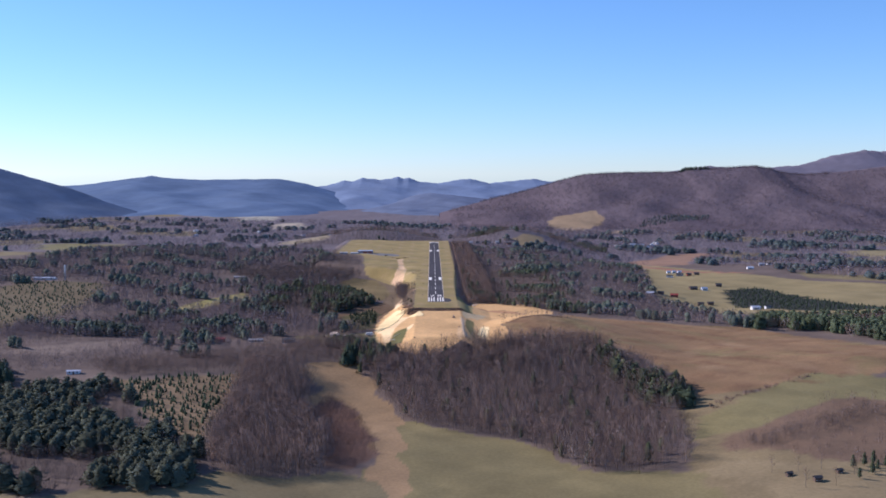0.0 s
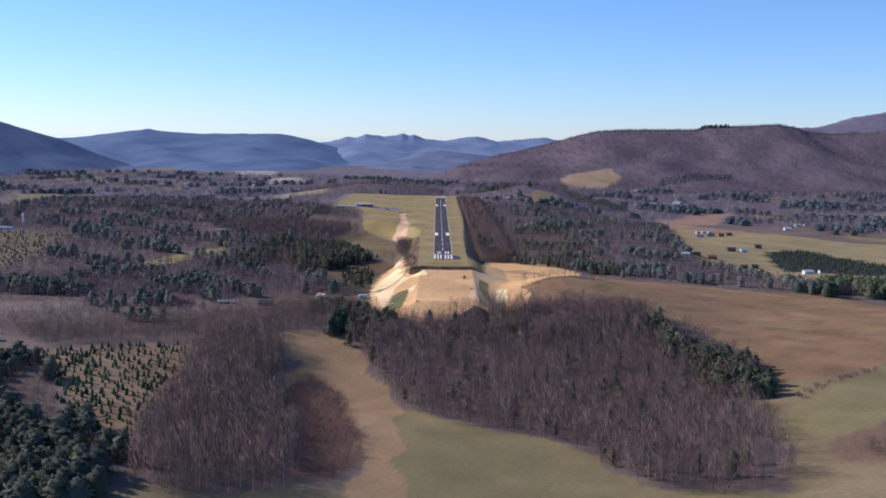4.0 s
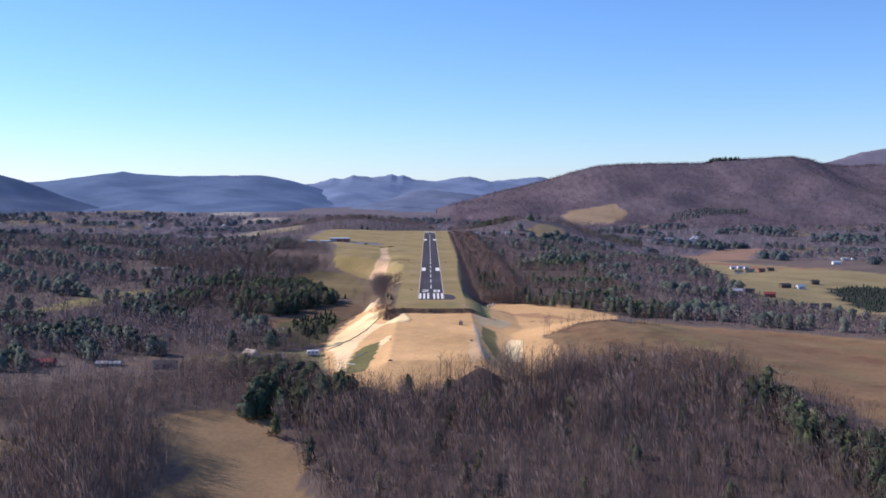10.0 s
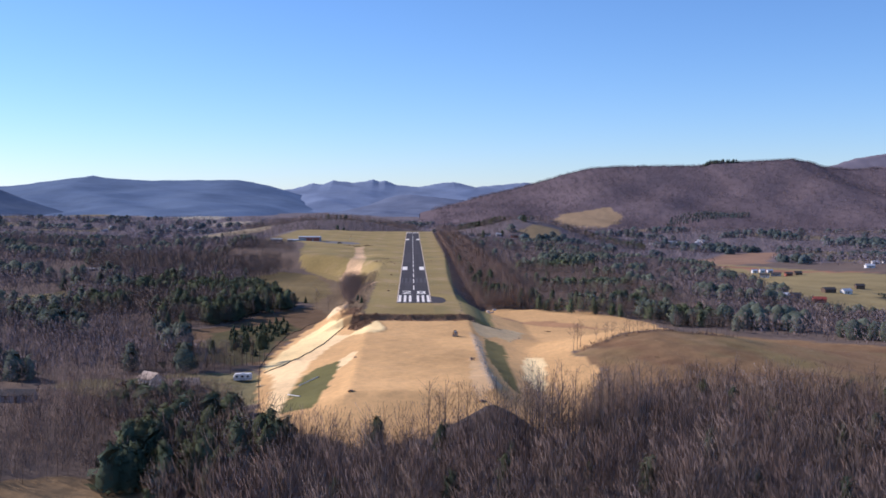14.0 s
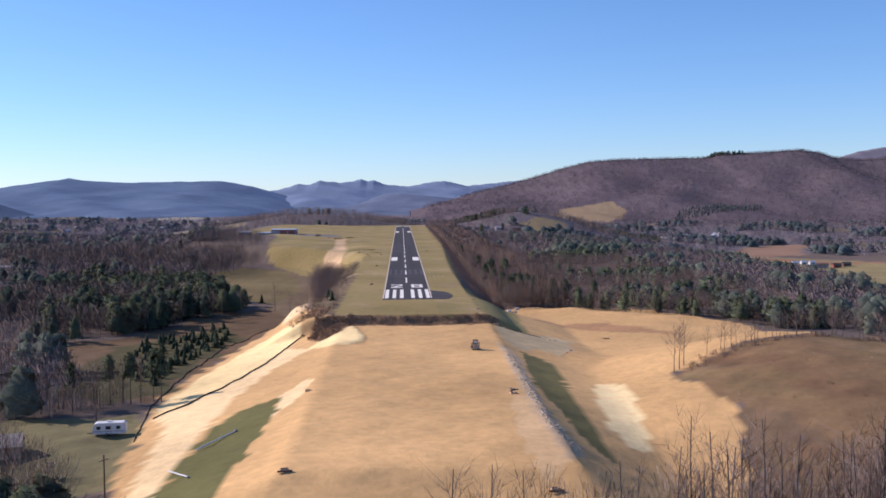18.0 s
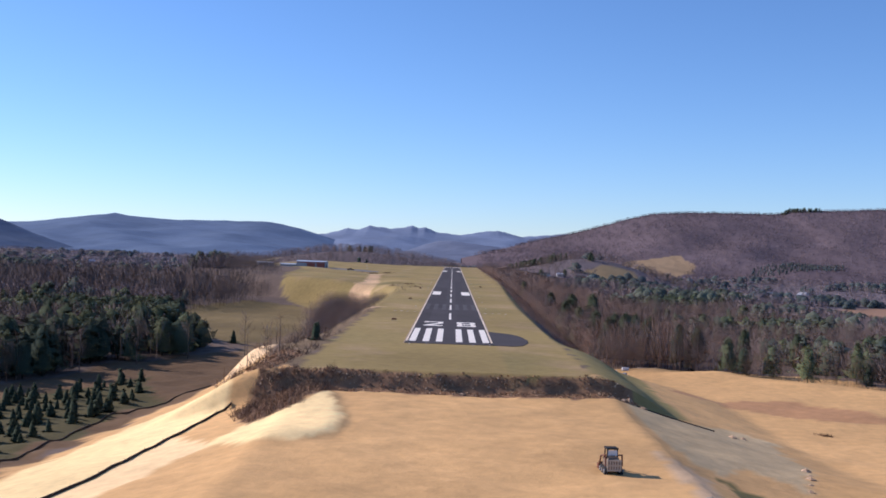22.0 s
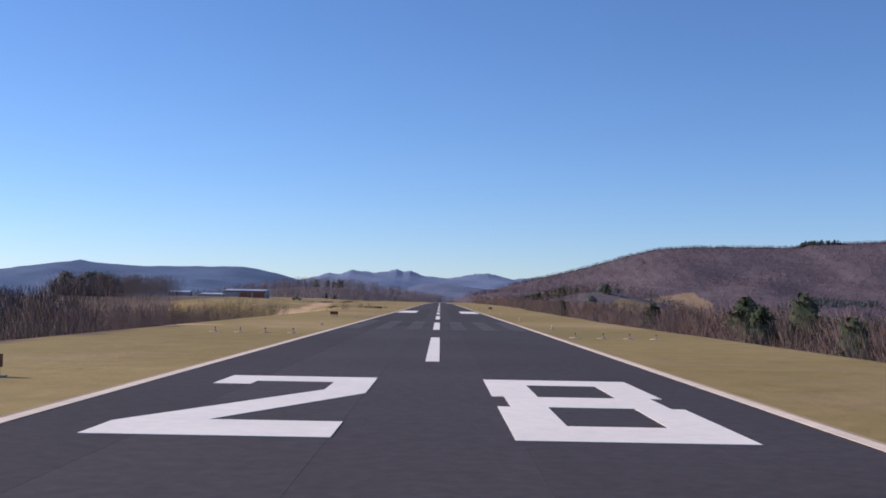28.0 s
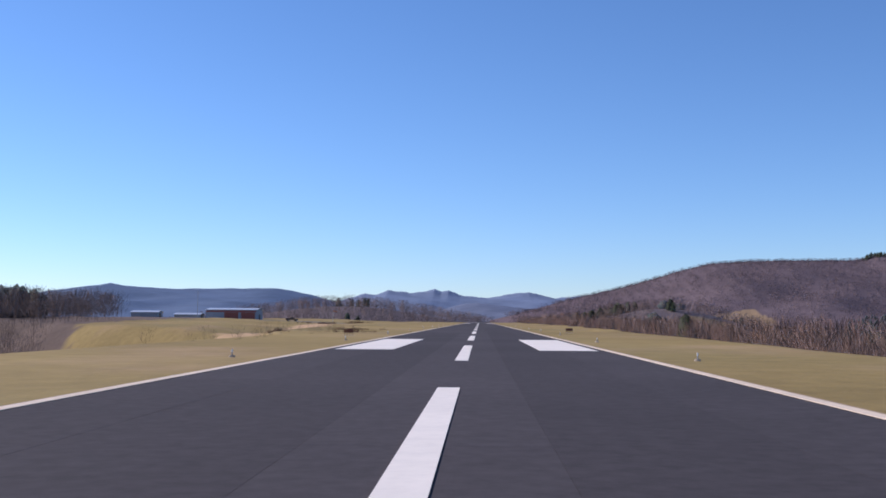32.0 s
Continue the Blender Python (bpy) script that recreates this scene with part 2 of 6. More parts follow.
def ground_height(x, y):
    """Height of the land at x, y; the runway's surface is 0."""
    x, y = np.asarray(x, float) / PLAN, np.asarray(y, float) / PLAN
    roll = 2.0 * np.sin(x / 97 + 1.3) * np.cos(y / 131) + 1.2 * np.sin(x / 41 - y / 57) + 0.7 * np.sin(y / 29 + x / 77)
    climb = smooth(-430, -240, y)
    z = -33 + 19 * climb + (1 - climb) * (8 * smooth(-70, -160, x) + 10 * smooth(110, 230, x))
    z = z + roll
    # the valley to the right of the runway, with the farms
    z = z - 22 * smooth(150, 400, x) * smooth(-120, 260, y) * (1 - smooth(1000, 1700, y))
    z = z + 9 * smooth(-350, -500, x) * smooth(0, 300, y) * (1 - smooth(700, 1100, y))
    # the brown field's round hill
    knoll = bump(x, y, 101, -115, np.where(x < 101, 48.0, 75.0), np.where(y > -115, 34.0, 75.0))
    z = z + 15 * knoll - 5 * bump(x, y, 225, -205, 55, 70)
    # land rising towards the mountains
    z = z - 10 * smooth(700, 1500, y) + 10 * smooth(1500, 2700, y)
    z = z + 34 * bump(x, y, 195, 1230, 120, 110) + 34 * bump(x, y, -130, 1210, 170, 110) + 30 * bump(x, y, 450, 2300, 170, 260)
    # shoulder under the forest's upper edge, raised to fit the camera's view of its treetops
    z = z + 5 * bump(x, y, 75, -270, 80, 42)
    # terrace cut on the right
    d = np.hypot(outside(x, 30, 108), outside(y, -170, 30))
    z = z + (-12.2 + 13 * knoll + 0.25 * roll - z) * (1 - smooth(0, 30, d))
    # fill platform: slopes to the left, drains to the right, ends in a slope in front
    d = np.hypot(outside(x, -21, 25) * np.where(x < 0, 0.8, 1.35 - 0.43 * smooth(-125, -90, y)), outside(y, -228, 0) * 0.75)
    top = -2.6 - 0.012 * (-58 - y)
    z = z + (top - z) * (1 - np.clip(d / 30, 0, 1) ** 0.9)
    # knoll in front of the fill, near-black in the cover colours
    z = np.maximum(z, -1.6 - 0.62 * np.hypot(np.hypot(x - 21.5, 1.1 * (y + 260)), 1.5))
    # runway plateau; wide on the left where the hangars are
    left = -24 - 130 * smooth(375, 540, y) - 26 * smooth(290, 430, y)
    right = 23 + 8 * smooth(100, 560, y)
    d = np.hypot(outside(x, left, right), outside(y, -55, 1062) * 7)
    width = np.where(x < 0, 26.0, 12.5 + 11.5 * smooth(30, 120, y))
    shelf = 1.9 * smooth(-60, -130, x) * smooth(420, 600, y) - 3.5 * smooth(-30, -50, x) * (1 - smooth(250, 450, y))
    z = z + (shelf - z) * np.where(x < 0, 1 - smooth(0, 1, d / width), 1 - np.clip(d / width, 0, 1))
    # a shallow dip along the dirt ramp, shaped to fit the camera's late views
    return PLAN * (z - 2.0 * bump(x, y, -50, 440, 11, 58))


def wobble(x, y, size, seed):
    """Smooth noise between about -1 and 1 over the plan, cheap and repeatable."""
    a, b = x / size + seed * 1.7, y / size - seed * 2.3
    return (np.sin(a * 1.9 + 1.3 * np.sin(b * 1.4)) + np.sin(b * 2.3 + 1.7 * np.sin(a * 1.1 + seed)) + np.sin((a + b) * 1.3 + seed)) / 3


def inside(x, y, outline, ragged=0.0):
    """Which points lie in an outline, its edge made uneven by `ragged` metres."""
    x, y = np.asarray(x, float), np.asarray(y, float)
    if ragged:
        x, y = x + ragged * wobble(x, y, ragged * 2.5, 3.1), y + ragged * wobble(x, y, ragged * 2.5, 7.7)
    hit = np.zeros(x.shape, bool)
    for (x0, y0), (x1, y1) in zip(outline, outline[1:] + outline[:1]):
        if y0 != y1:
            hit ^= ((y0 > y) != (y1 > y)) & (x < (x1 - x0) * (y - y0) / (y1 - y0) + x0)
    return hit


# ---- plan: outlines of what covers the land ----
FILL = [(-21, -49.9), (-27.1, -26.2), (-35, 7), (-43.8, 7), (-49.9, -21), (-52.5, -87.5), (-52.5, -126.9), (-47.2, -175), (-40.2, -214.4), (-17.5, -229.2), (39.4, -223.1), (52.5, -172), (60, -150), (58.9, -143), (57.6, -132), (53.8, -121), (61, -117), (72, -108), (90, -104), (112, -60), (112, 8), (83, 56), (45, 74), (36, 60), (23.6, -26.2), (19.2, -49.9)]
STRAW_A = [(-29.5, -50), (-32, -73), (-34.6, -95), (-40, -115), (-45, -126.5), (-50, -132), (-51.5, -124), (-51, -106), (-49.5, -82), (-46.5, -45), (-41, -20), (-37.5, -14), (-35, -27)]
STRAW_B = [(-15.2, -56.5), (-13.4, -65), (-12.2, -72), (-10.9, -79.4), (-12.6, -85.5), (-17, -89), (-20, -88.2), (-24.3, -82), (-22.8, -70.5), (-20.4, -67.5), (-17, -62)]
BRUSH_L = [(-21, -48), (-15, -48.5), (-15.5, -57), (-18.5, -69), (-23, -72), (-26.5, -62), (-26, -49)]
STRAW_C = [(-31.5, -71), (-24.3, -82), (-27.5, -95), (-31, -107), (-34, -124), (-36, -145), (-36.5, -172), (-37, -195), (-36, -212), (-40, -212), (-41.5, -192), (-42.5, -175), (-45.9, -144.5), (-50, -133), (-45, -126.5), (-40, -115), (-34.6, -95), (-32, -73)]
STRAW_G = [(-39.5, -4), (-34, -6), (-31.5, 1), (-34, 8), (-39, 7)]
STRAW_F = [(-25, -140), (-21, -127), (-19.5, -131), (-20.5, -146), (-23.5, -155), (-25, -162), (-24, -150)]
STRAW_D = [(38.3, -120.3), (44.1, -121.4), (44.2, -131.9), (42, -148.5), (41.2, -157), (38.5, -169), (35.3, -168), (34.2, -156.2), (36, -136.6)]
STRAW_E = [(17.5, -153.1), (20.1, -153.1), (21, -196.9), (16.6, -206.5), (15.8, -179.4)]
GREEN_L = [(-25, -140), (-24, -151), (-25, -171), (-26, -186), (-27, -204), (-37, -206), (-37, -190), (-36.3, -170), (-35, -155), (-31, -145)]
GREEN_R = [(26.2, -91.2), (32.3, -99.7), (31.7, -126.8), (30.5, -139.5), (31.0, -180.4), (29.5, -183.3), (26.5, -170.7), (24.6, -144.9), (23.8, -136)]
BANK_R = [(20.5, -46), (23.5, -49.6), (28, -49.5), (32, -48), (34, -43), (33, -30), (35, -8), (33.5, 38), (23, 60), (20.8, 45)]
MAT_R = [(24, -51), (33, -48.5), (41, -42), (45, -46), (42, -70), (36, -88), (31.7, -82), (26, -90), (24, -86), (23.6, -68)]
DITCH_R = [(20.8, -86), (24.2, -93), (23.7, -128), (22.6, -160), (25.2, -187), (21, -198), (19.8, -165), (20.3, -138)]
FOREST_MAIN = [(-59.5, -241.5), (-53.4, -274.8), (-27.1, -337.8), (-24.5, -363.1), (7.9, -395.5), (49, -418.2), (74.4, -479.5), (103.2, -490), (129.5, -476.9), (140, -427.9), (147, -358.8), (162.8, -320.2), (144.4, -262.5), (121.6, -210), (76.1, -188.1), (56, -214.4), (26.2, -229.2), (-17.5, -234.5), (-42, -218.8)]
FOREST_LEFT = [(-124.2, -460.2), (-133, -282.6), (-103.2, -262.5), (-84, -302.8), (-85.8, -350), (-74, -389), (-59, -450), (-60, -490), (-109.4, -505)]
RED_SCRUB = [(-84, -350), (-72, -318), (-56, -335), (-40, -410), (-33, -451), (-45, -480), (-60, -470), (-73, -389)]
SOUTH_GRASS = [(-330, -480), (-290, -455), (-192, -543), (-118, -534), (-109, -500), (-54, -487), (-30, -500), (-20, -640), (-400, -640)]
BELT = [(-249.4, -262.5), (-147.9, -238), (-69.1, -171.5), (-56, -183.8), (-55.1, -245), (-103.2, -262.5), (-132.1, -278.2), (-218.8, -293.1)]
PINES_NEAR = [(-288.8, -336.9), (-211.8, -325.5), (-166.2, -411.2), (-122.5, -472.5), (-118.1, -533.8), (-192.5, -542.5), (-288.8, -455)]
XMAS_NEAR = [(-134.8, -284.4), (-224, -308), (-203, -336.9), (-166.2, -411.2), (-127.8, -463.8)]
OLIVE_FIELD = [(-26.2, -363.1), (7.9, -395.5), (49, -418.2), (74.4, -479.5), (135.6, -491.8), (201.2, -560), (-15.8, -560), (-39.4, -490)]
TAN_FIELD = [(-59.5, -241.5), (-103.2, -262.5), (-82.2, -302.8), (-84, -347.4), (-62.1, -354.4), (-35.9, -437.5), (-39.4, -525), (-13.1, -525), (-24.5, -363.1), (-27.1, -337.8), (-53.4, -274.8)]
BROWN_FIELD = [(60, -150), (58.9, -143), (57.6, -132), (53.8, -121), (61, -117.4), (72, -109), (90, -105), (104, -104), (118, -80), (124, -10), (227, -81), (275, -85), (367.5, -218.8), (308, -294.9), (204, -336), (160.4, -346.6), (165, -276.7), (130, -186), (75, -174)]
GREEN_HILL = [(198.6, -348.2), (259, -291.4), (367.5, -324.6), (288.8, -420), (247.6, -434), (201.2, -415.6), (140.9, -437.5), (157.5, -385.9)]
SCRUB = [(149.6, -451.5), (256.4, -358.8), (297.5, -376.2), (236.2, -525), (151.4, -468.1)]
DIRT_YARD = [(131.2, -490), (214.4, -507.5), (262.5, -560), (157.5, -560)]
LEFT_FIELD = [(-492.6, 175), (-472.5, 230.1), (-381.5, 238), (-351.8, 10.5), (-374.5, -107.6), (-490, -52.5)]
YELLOW_FIELD = [(-268.6, 70), (-217.9, 185.5), (-199.5, 131.2), (-254.6, 54.2)]
LEFT_FAR = [(-791, 1076.2), (-627.4, 1137.5), (-542.5, 927.5), (-681.6, 861.9)]
ROAD_LOTS = [(-341.2, -218.8), (-259.9, -164.5), (-234.5, -177.6), (-283.5, -229.2)]
FARMS = [(351.8, 791), (491.8, 577.5), (665, 420), (490, -17.5), (420, 17.5), (367.5, 52.5), (283.5, 52.5), (262.5, 253.8), (299.2, 447.1)]
ORCHARD = [(378, 359.6), (440.1, 417.4), (466.4, 274.8), (542.5, 178.5), (416.5, 140), (343.9, 189)]
RED_DIRT = [(336.9, 840), (351.8, 761.2), (411.2, 665), (490, 603.8), (385, 647.5), (325.5, 743.8)]
FAR_FIELD = [(787.5, 1063.1), (1032.5, 1163.8), (1032.5, 953.8), (822.5, 918.8)]
FIELD_A = [(320, 1600), (292, 1720), (330, 1850), (450, 1890), (455, 1780), (395, 1650)]
FIELD_B = [(400, 1500), (520, 1540), (540, 1600), (450, 1610)]
VALLEY_A = [(-790, 2600), (-700, 2640), (-640, 2380), (-710, 2330)]
VALLEY_B = [(-640, 2420), (-500, 2330), (-445, 2080), (-570, 2120)]
VALLEY_C = [(-450, 1920), (-372, 1970), (-330, 1770), (-415, 1740)]
VALLEY_D = [(-300, 1030), (-215, 1075), (-195, 1015), (-270, 990)]
VALLEY_E = [(-480, 430), (-415, 490), (-400, 465), (-455, 420)]
RED_FAR = [(380, 760), (335, 850), (420, 965), (470, 1060), (530, 1080), (545, 1040), (470, 900), (440, 790)]
HILLOCK = [(146, 1003), (170, 1032), (206, 1036), (213.5, 987.9), (164.5, 958.1)]
AIRPORT_GRASS = [(-21, -49.9), (21, -49.9), (21, 35), (25.4, 262.5), (26.2, 929.2), (-150, 929.2), (-150, 600), (-112, 574), (-102, 530), (-98, 437.5), (-91, 376.2), (-52.5, 288.8), (-40.2, 210), (-21, 105)]
OLIVE_LOW = [(-122, 295), (-105, 350), (-77, 341), (-44, 262), (-38, 157), (-54, 100), (-76, 117), (-98, 191)]
SPUR_ROAD = [(-47, 262), (-56, 315), (-48, 363), (-50, 440), (-54, 500), (-46, 515), (-43, 440), (-39, 370), (-36, 335), (-40, 290), (-42, 264)]
LOW_FIELD = [(-131.2, -14), (-101, 0), (-89, 11), (-79, 36), (-68, 60), (-50.8, 83.1), (-36.8, 35), (-49, -17.5), (-52.5, -87.5), (-54.2, -118.1), (-74.4, -78.8)]
YARD_W = [(-118.1, -131.2), (-52.5, -126.9), (-43.8, -179.4), (-61.2, -188.1), (-105, -161.9)]
TRACK = [(-21.9, 113.8), (-35, 87.5), (-42, 52.5), (-36.8, 13.1), (-33.2, 15.8), (-38.5, 52.5), (-31.5, 85.8), (-19.2, 112)]
APRON = [(-98, 585), (-78.8, 560), (-52.5, 566), (-56, 600), (-130, 618), (-140, 600)]

CLIFF = [(-24, -48.2), (20, -48.2), (23.5, -47), (25.5, -50), (24, -54), (21.5, -53.8), (-24, -53.6), (-28, -44), (-31, -28), (-28, -14), (-22.5, -30)]

POULTRY_YARD = [(-250, 245), (-152, 302), (-160, 445), (-190, 470), (-262, 420), (-290, 350)]
XMAS_PLOT = [(-90, -12), (-62, 30), (-54, 0), (-56, -60), (-54, -105), (-62, -116), (-80, -100), (-88, -60)]
DUG = [(40, -2), (54, 6), (67, 8.5), (79, -8), (82, -20), (61, -14), (49, -4)]
SOUTH_EAST = [(128, -480), (140, -428), (147, -358), (165, -340), (205, -340), (262, -292), (300, -380), (250, -560), (130, -560)]
SLOPE_L = [(-20, -50), (-20, 105), (-36, 215), (-50, 292), (-77, 345), (-60, 260), (-50, 160), (-56, 95), (-48, 58), (-37, 32), (-33, 2), (-27, -30)]
KNOLL = [(0, -232), (8, -218), (19, -212), (29, -218), (38, -232), (19, -246)]
RIM = [(39, -224), (52.5, -172), (60, -150), (75, -158), (129, -178), (126, -209), (75, -200), (57, -216)]
EARTH = (0.165, 0.124, 0.096)
COVERS = [
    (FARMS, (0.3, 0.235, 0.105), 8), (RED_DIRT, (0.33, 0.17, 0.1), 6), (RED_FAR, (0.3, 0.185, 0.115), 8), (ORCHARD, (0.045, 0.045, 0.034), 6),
    (FAR_FIELD, (0.3, 0.24, 0.12), 10), (FIELD_A, (0.34, 0.245, 0.145), 14), (FIELD_B, (0.34, 0.245, 0.145), 10), (HILLOCK, (0.29, 0.215, 0.115), 8),
    (VALLEY_A, (0.4, 0.36, 0.27), 20), (VALLEY_B, (0.4, 0.36, 0.27), 22), (VALLEY_C, (0.42, 0.35, 0.25), 16), (VALLEY_D, (0.35, 0.29, 0.18), 10), (VALLEY_E, (0.34, 0.22, 0.13), 6),
    (LEFT_FIELD, (0.17, 0.13, 0.07), 10), (POULTRY_YARD, (0.16, 0.125, 0.1), 6), (YELLOW_FIELD, (0.36, 0.3, 0.1), 3), (LEFT_FAR, (0.22, 0.19, 0.08), 14),
    (ROAD_LOTS, (0.23, 0.175, 0.13), 4), (XMAS_NEAR, (0.22, 0.155, 0.085), 5), (OLIVE_FIELD, (0.21, 0.17, 0.075), 5), (TAN_FIELD, (0.3, 0.2, 0.1), 5), (SOUTH_GRASS, (0.2, 0.16, 0.08), 6), (RED_SCRUB, (0.18, 0.115, 0.08), 4),
    (RIM, (0.21, 0.138, 0.076), 4), (BROWN_FIELD, (0.265, 0.165, 0.08), 3), (SOUTH_EAST, (0.225, 0.17, 0.085), 4), (GREEN_HILL, (0.225, 0.187, 0.08), 5), (SCRUB, (0.19, 0.125, 0.075), 7), (DIRT_YARD, (0.27, 0.205, 0.105), 6),
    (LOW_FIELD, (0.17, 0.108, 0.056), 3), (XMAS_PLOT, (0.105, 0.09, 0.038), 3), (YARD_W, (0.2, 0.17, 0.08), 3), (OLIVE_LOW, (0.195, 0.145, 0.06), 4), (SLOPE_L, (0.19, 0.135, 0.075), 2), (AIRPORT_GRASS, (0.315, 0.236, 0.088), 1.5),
    (APRON, (0.2, 0.19, 0.18), 2), (SPUR_ROAD, (0.62, 0.42, 0.23), 1.2), (TRACK, (0.58, 0.4, 0.23), 1.0),
    (FILL, (0.66, 0.405, 0.165), 2.0), (DUG, (0.5, 0.28, 0.13), 3.0), (STRAW_A, (0.95, 0.71, 0.33), 0.4), (STRAW_B, (0.95, 0.71, 0.33), 0.4), (STRAW_C, (0.92, 0.66, 0.33), 0.4), (STRAW_F, (0.92, 0.66, 0.33), 0.4), (STRAW_G, (0.9, 0.64, 0.34), 0.4),
    (STRAW_D, (0.98, 0.74, 0.36), 0.15), (STRAW_E, (0.7, 0.46, 0.22), 0.8), (MAT_R, (0.6, 0.45, 0.24), 0.8), (DITCH_R, (0.6, 0.42, 0.24), 0.8), (GREEN_L, (0.16, 0.145, 0.05), 1.2), (GREEN_R, (0.19, 0.16, 0.06), 0.4),
    (BANK_R, (0.34, 0.265, 0.1), 0.8), (KNOLL, (0.06, 0.048, 0.045), 1.0), (BRUSH_L, (0.25, 0.155, 0.088), 0.6), (CLIFF, (0.27, 0.16, 0.088), 0.6),
]


def land_colour(x, y):
    """The colour of the ground's cover; the far ground's also holds haze."""
    out = np.empty((*np.shape(x), 3))
    out[:] = EARTH
    # beyond 800 m the bare earth is greyed with painted haze
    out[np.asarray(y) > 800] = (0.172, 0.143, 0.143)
    away = (np.abs(np.asarray(x)) > 560) | (np.asarray(y) < -560)
    pasture = away & (wobble(x, y, 150.0, 2.2) + 0.4 * wobble(x, y, 60.0, 5.1) > 0.3)
    out[pasture] = (0.22, 0.175, 0.085)
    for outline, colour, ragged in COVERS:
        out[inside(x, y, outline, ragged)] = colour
    dry = inside(x, y, BROWN_FIELD, 5) | inside(x, y, RIM, 4)
    bent = x + 17 * wobble(y, x, 47.0, 3.0), y + 17 * wobble(x, y, 39.0, 8.0)
    olive = np.clip(wobble(*bent, 31.0, 4.0) + 0.5 * wobble(*bent, 9.0, 6.0), 0, 1) * dry
    out += olive[..., None] * (np.array((0.23, 0.18, 0.075)) - out) * 0.85
    lawn = inside(x, y, AIRPORT_GRASS, 1.5) & (np.abs(np.asarray(x)) > 8)
    worn = np.clip(wobble(x, y * 0.5, 8.0, 3.0) + 0.7 * wobble(x, y, 3.3, 7.0) - 0.15, 0, 1) * lawn
    out += worn[..., None] * (np.array((0.4, 0.285, 0.15)) - out) * 0.7
    lush = np.clip(wobble(x, y * 0.4, 11.0, 12.0) - 0.1, 0, 1) * lawn
    out += lush[..., None] * (np.array((0.235, 0.2, 0.08)) - out) * 0.7
    rust = np.clip(wobble(*bent, 13.0, 11.0) + 0.5 * wobble(x, y, 3.7, 2.0), 0, 1) * dry
    out += rust[..., None] * (np.array((0.165, 0.085, 0.045)) - out) * 0.6
    pale = np.clip(wobble(*bent, 16.0, 9.0) - 0.45, 0, 1) * dry
    out += pale[..., None] * (np.array((0.36, 0.24, 0.125)) - out)
    patch = 1 + 0.13 * wobble(x, y, 23.0, 1.0) + 0.04 * wobble(x + 9 * wobble(x, y, 31.0, 4.0), y, 7.0, 2.0)
    return out * patch[..., None]


def grid_mesh(name, xs, ys, height, colour):
    gx, gy = np.meshgrid(xs, ys)
    gz = height(gx, gy)
    v = np.stack([gx, gy, gz], -1).reshape(-1, 3)
    k = np.arange(len(xs) * len(ys)).reshape(len(ys), len(xs))
    f = np.stack([k[:-1, :-1], k[:-1, 1:], k[1:, 1:], k[1:, :-1]], -1).reshape(-1, 4)
    return fill_mesh(name, v, f, 4, colour(gx, gy).reshape(-1, 3), smooth_faces=True)


def spread(*runs):
    """Grid lines: runs of (from, to, step), in order."""
    return np.unique(np.concatenate([np.arange(a, b, s) for a, b, s in runs]).round(3))


# ---- the land ----
half = spread((0, 66, 1.5), (66, 114, 2.2), (114, 315, 5), (315, 630, 10), (630, 1300, 26), (1300, 4801, 110))
xs = np.unique(np.r_[-half, half, np.arange(-30, 30, 1.0)])
ys = spread((-4000, -680, 120), (-680, -580, 12), (-580, -262, 5), (-262, -54, 1.6), (-54, -46, 0.8), (-46, 114, 2), (114, 280, 5), (280, 560, 3), (560, 612, 5), (612, 1140, 9), (1140, 3931, 38))


def ground_with_relief(x, y):
    z = ground_height(x, y)
    flat = inside(x, y, [(-20, -47.3), (19.5, -47.3), (20.5, 262), (24.5, 928), (-24.5, 928), (-20, 88)])
    near = inside(x, y, FILL)
    lawn = np.where(inside(x, y, AIRPORT_GRASS), 0.1, np.where(inside(x, y, BANK_R), 0.25, 1.0))
    rough = lawn * np.where(near, 0.16, 0.35) * smooth(-275, -255, y) * wobble(x, y, 3.1, 4.0) + np.where(near, 0.25, 0.4) * wobble(x + 8 * wobble(y, x, 37.0, 1.0), y + 8 * wobble(x, y, 43.0, 2.0), 9.0, 5.0)
    rough = rough * np.where((y > -48) & (y < 300), smooth(21, 37, np.abs(x)), 1.0)
    across = x - np.interp(y, [-89, -85, -79, -66, -56], [-17.5, -13, -11.4, -13.4, -15.2])
    heap = 0.55 * smooth(-9, -0.2, across) * (1 - smooth(-0.1, 1.3, across)) * smooth(-92, -83, y) * (1 - smooth(-59, -54, y))
    heap = heap + 3.4 * bump(x, y, -36, 2, 4.5, 6) + 1.3 * bump(x, y, 60, 46, 9, 6) + 1.1 * bump(x, y, 76, 32, 10, 5) + 1.0 * bump(x, y, 47, 58, 6, 6) + 0.9 * bump(x, y, 94, 24, 10, 5)
    face = inside(x, y, CLIFF) * (0.22 * wobble(x, y, 0.9, 2.0) + 0.3 * wobble(x, y, 2.6, 8.0))
    return z + face + np.where(flat, -0.03, rough) + heap


ground = new("ground", with_material(grid_mesh("ground", xs, ys, ground_with_relief, land_colour), LAND))
tagged(ground, "rolling winter farmland, bare earth and dry grass fields", "ground", kind="structure")


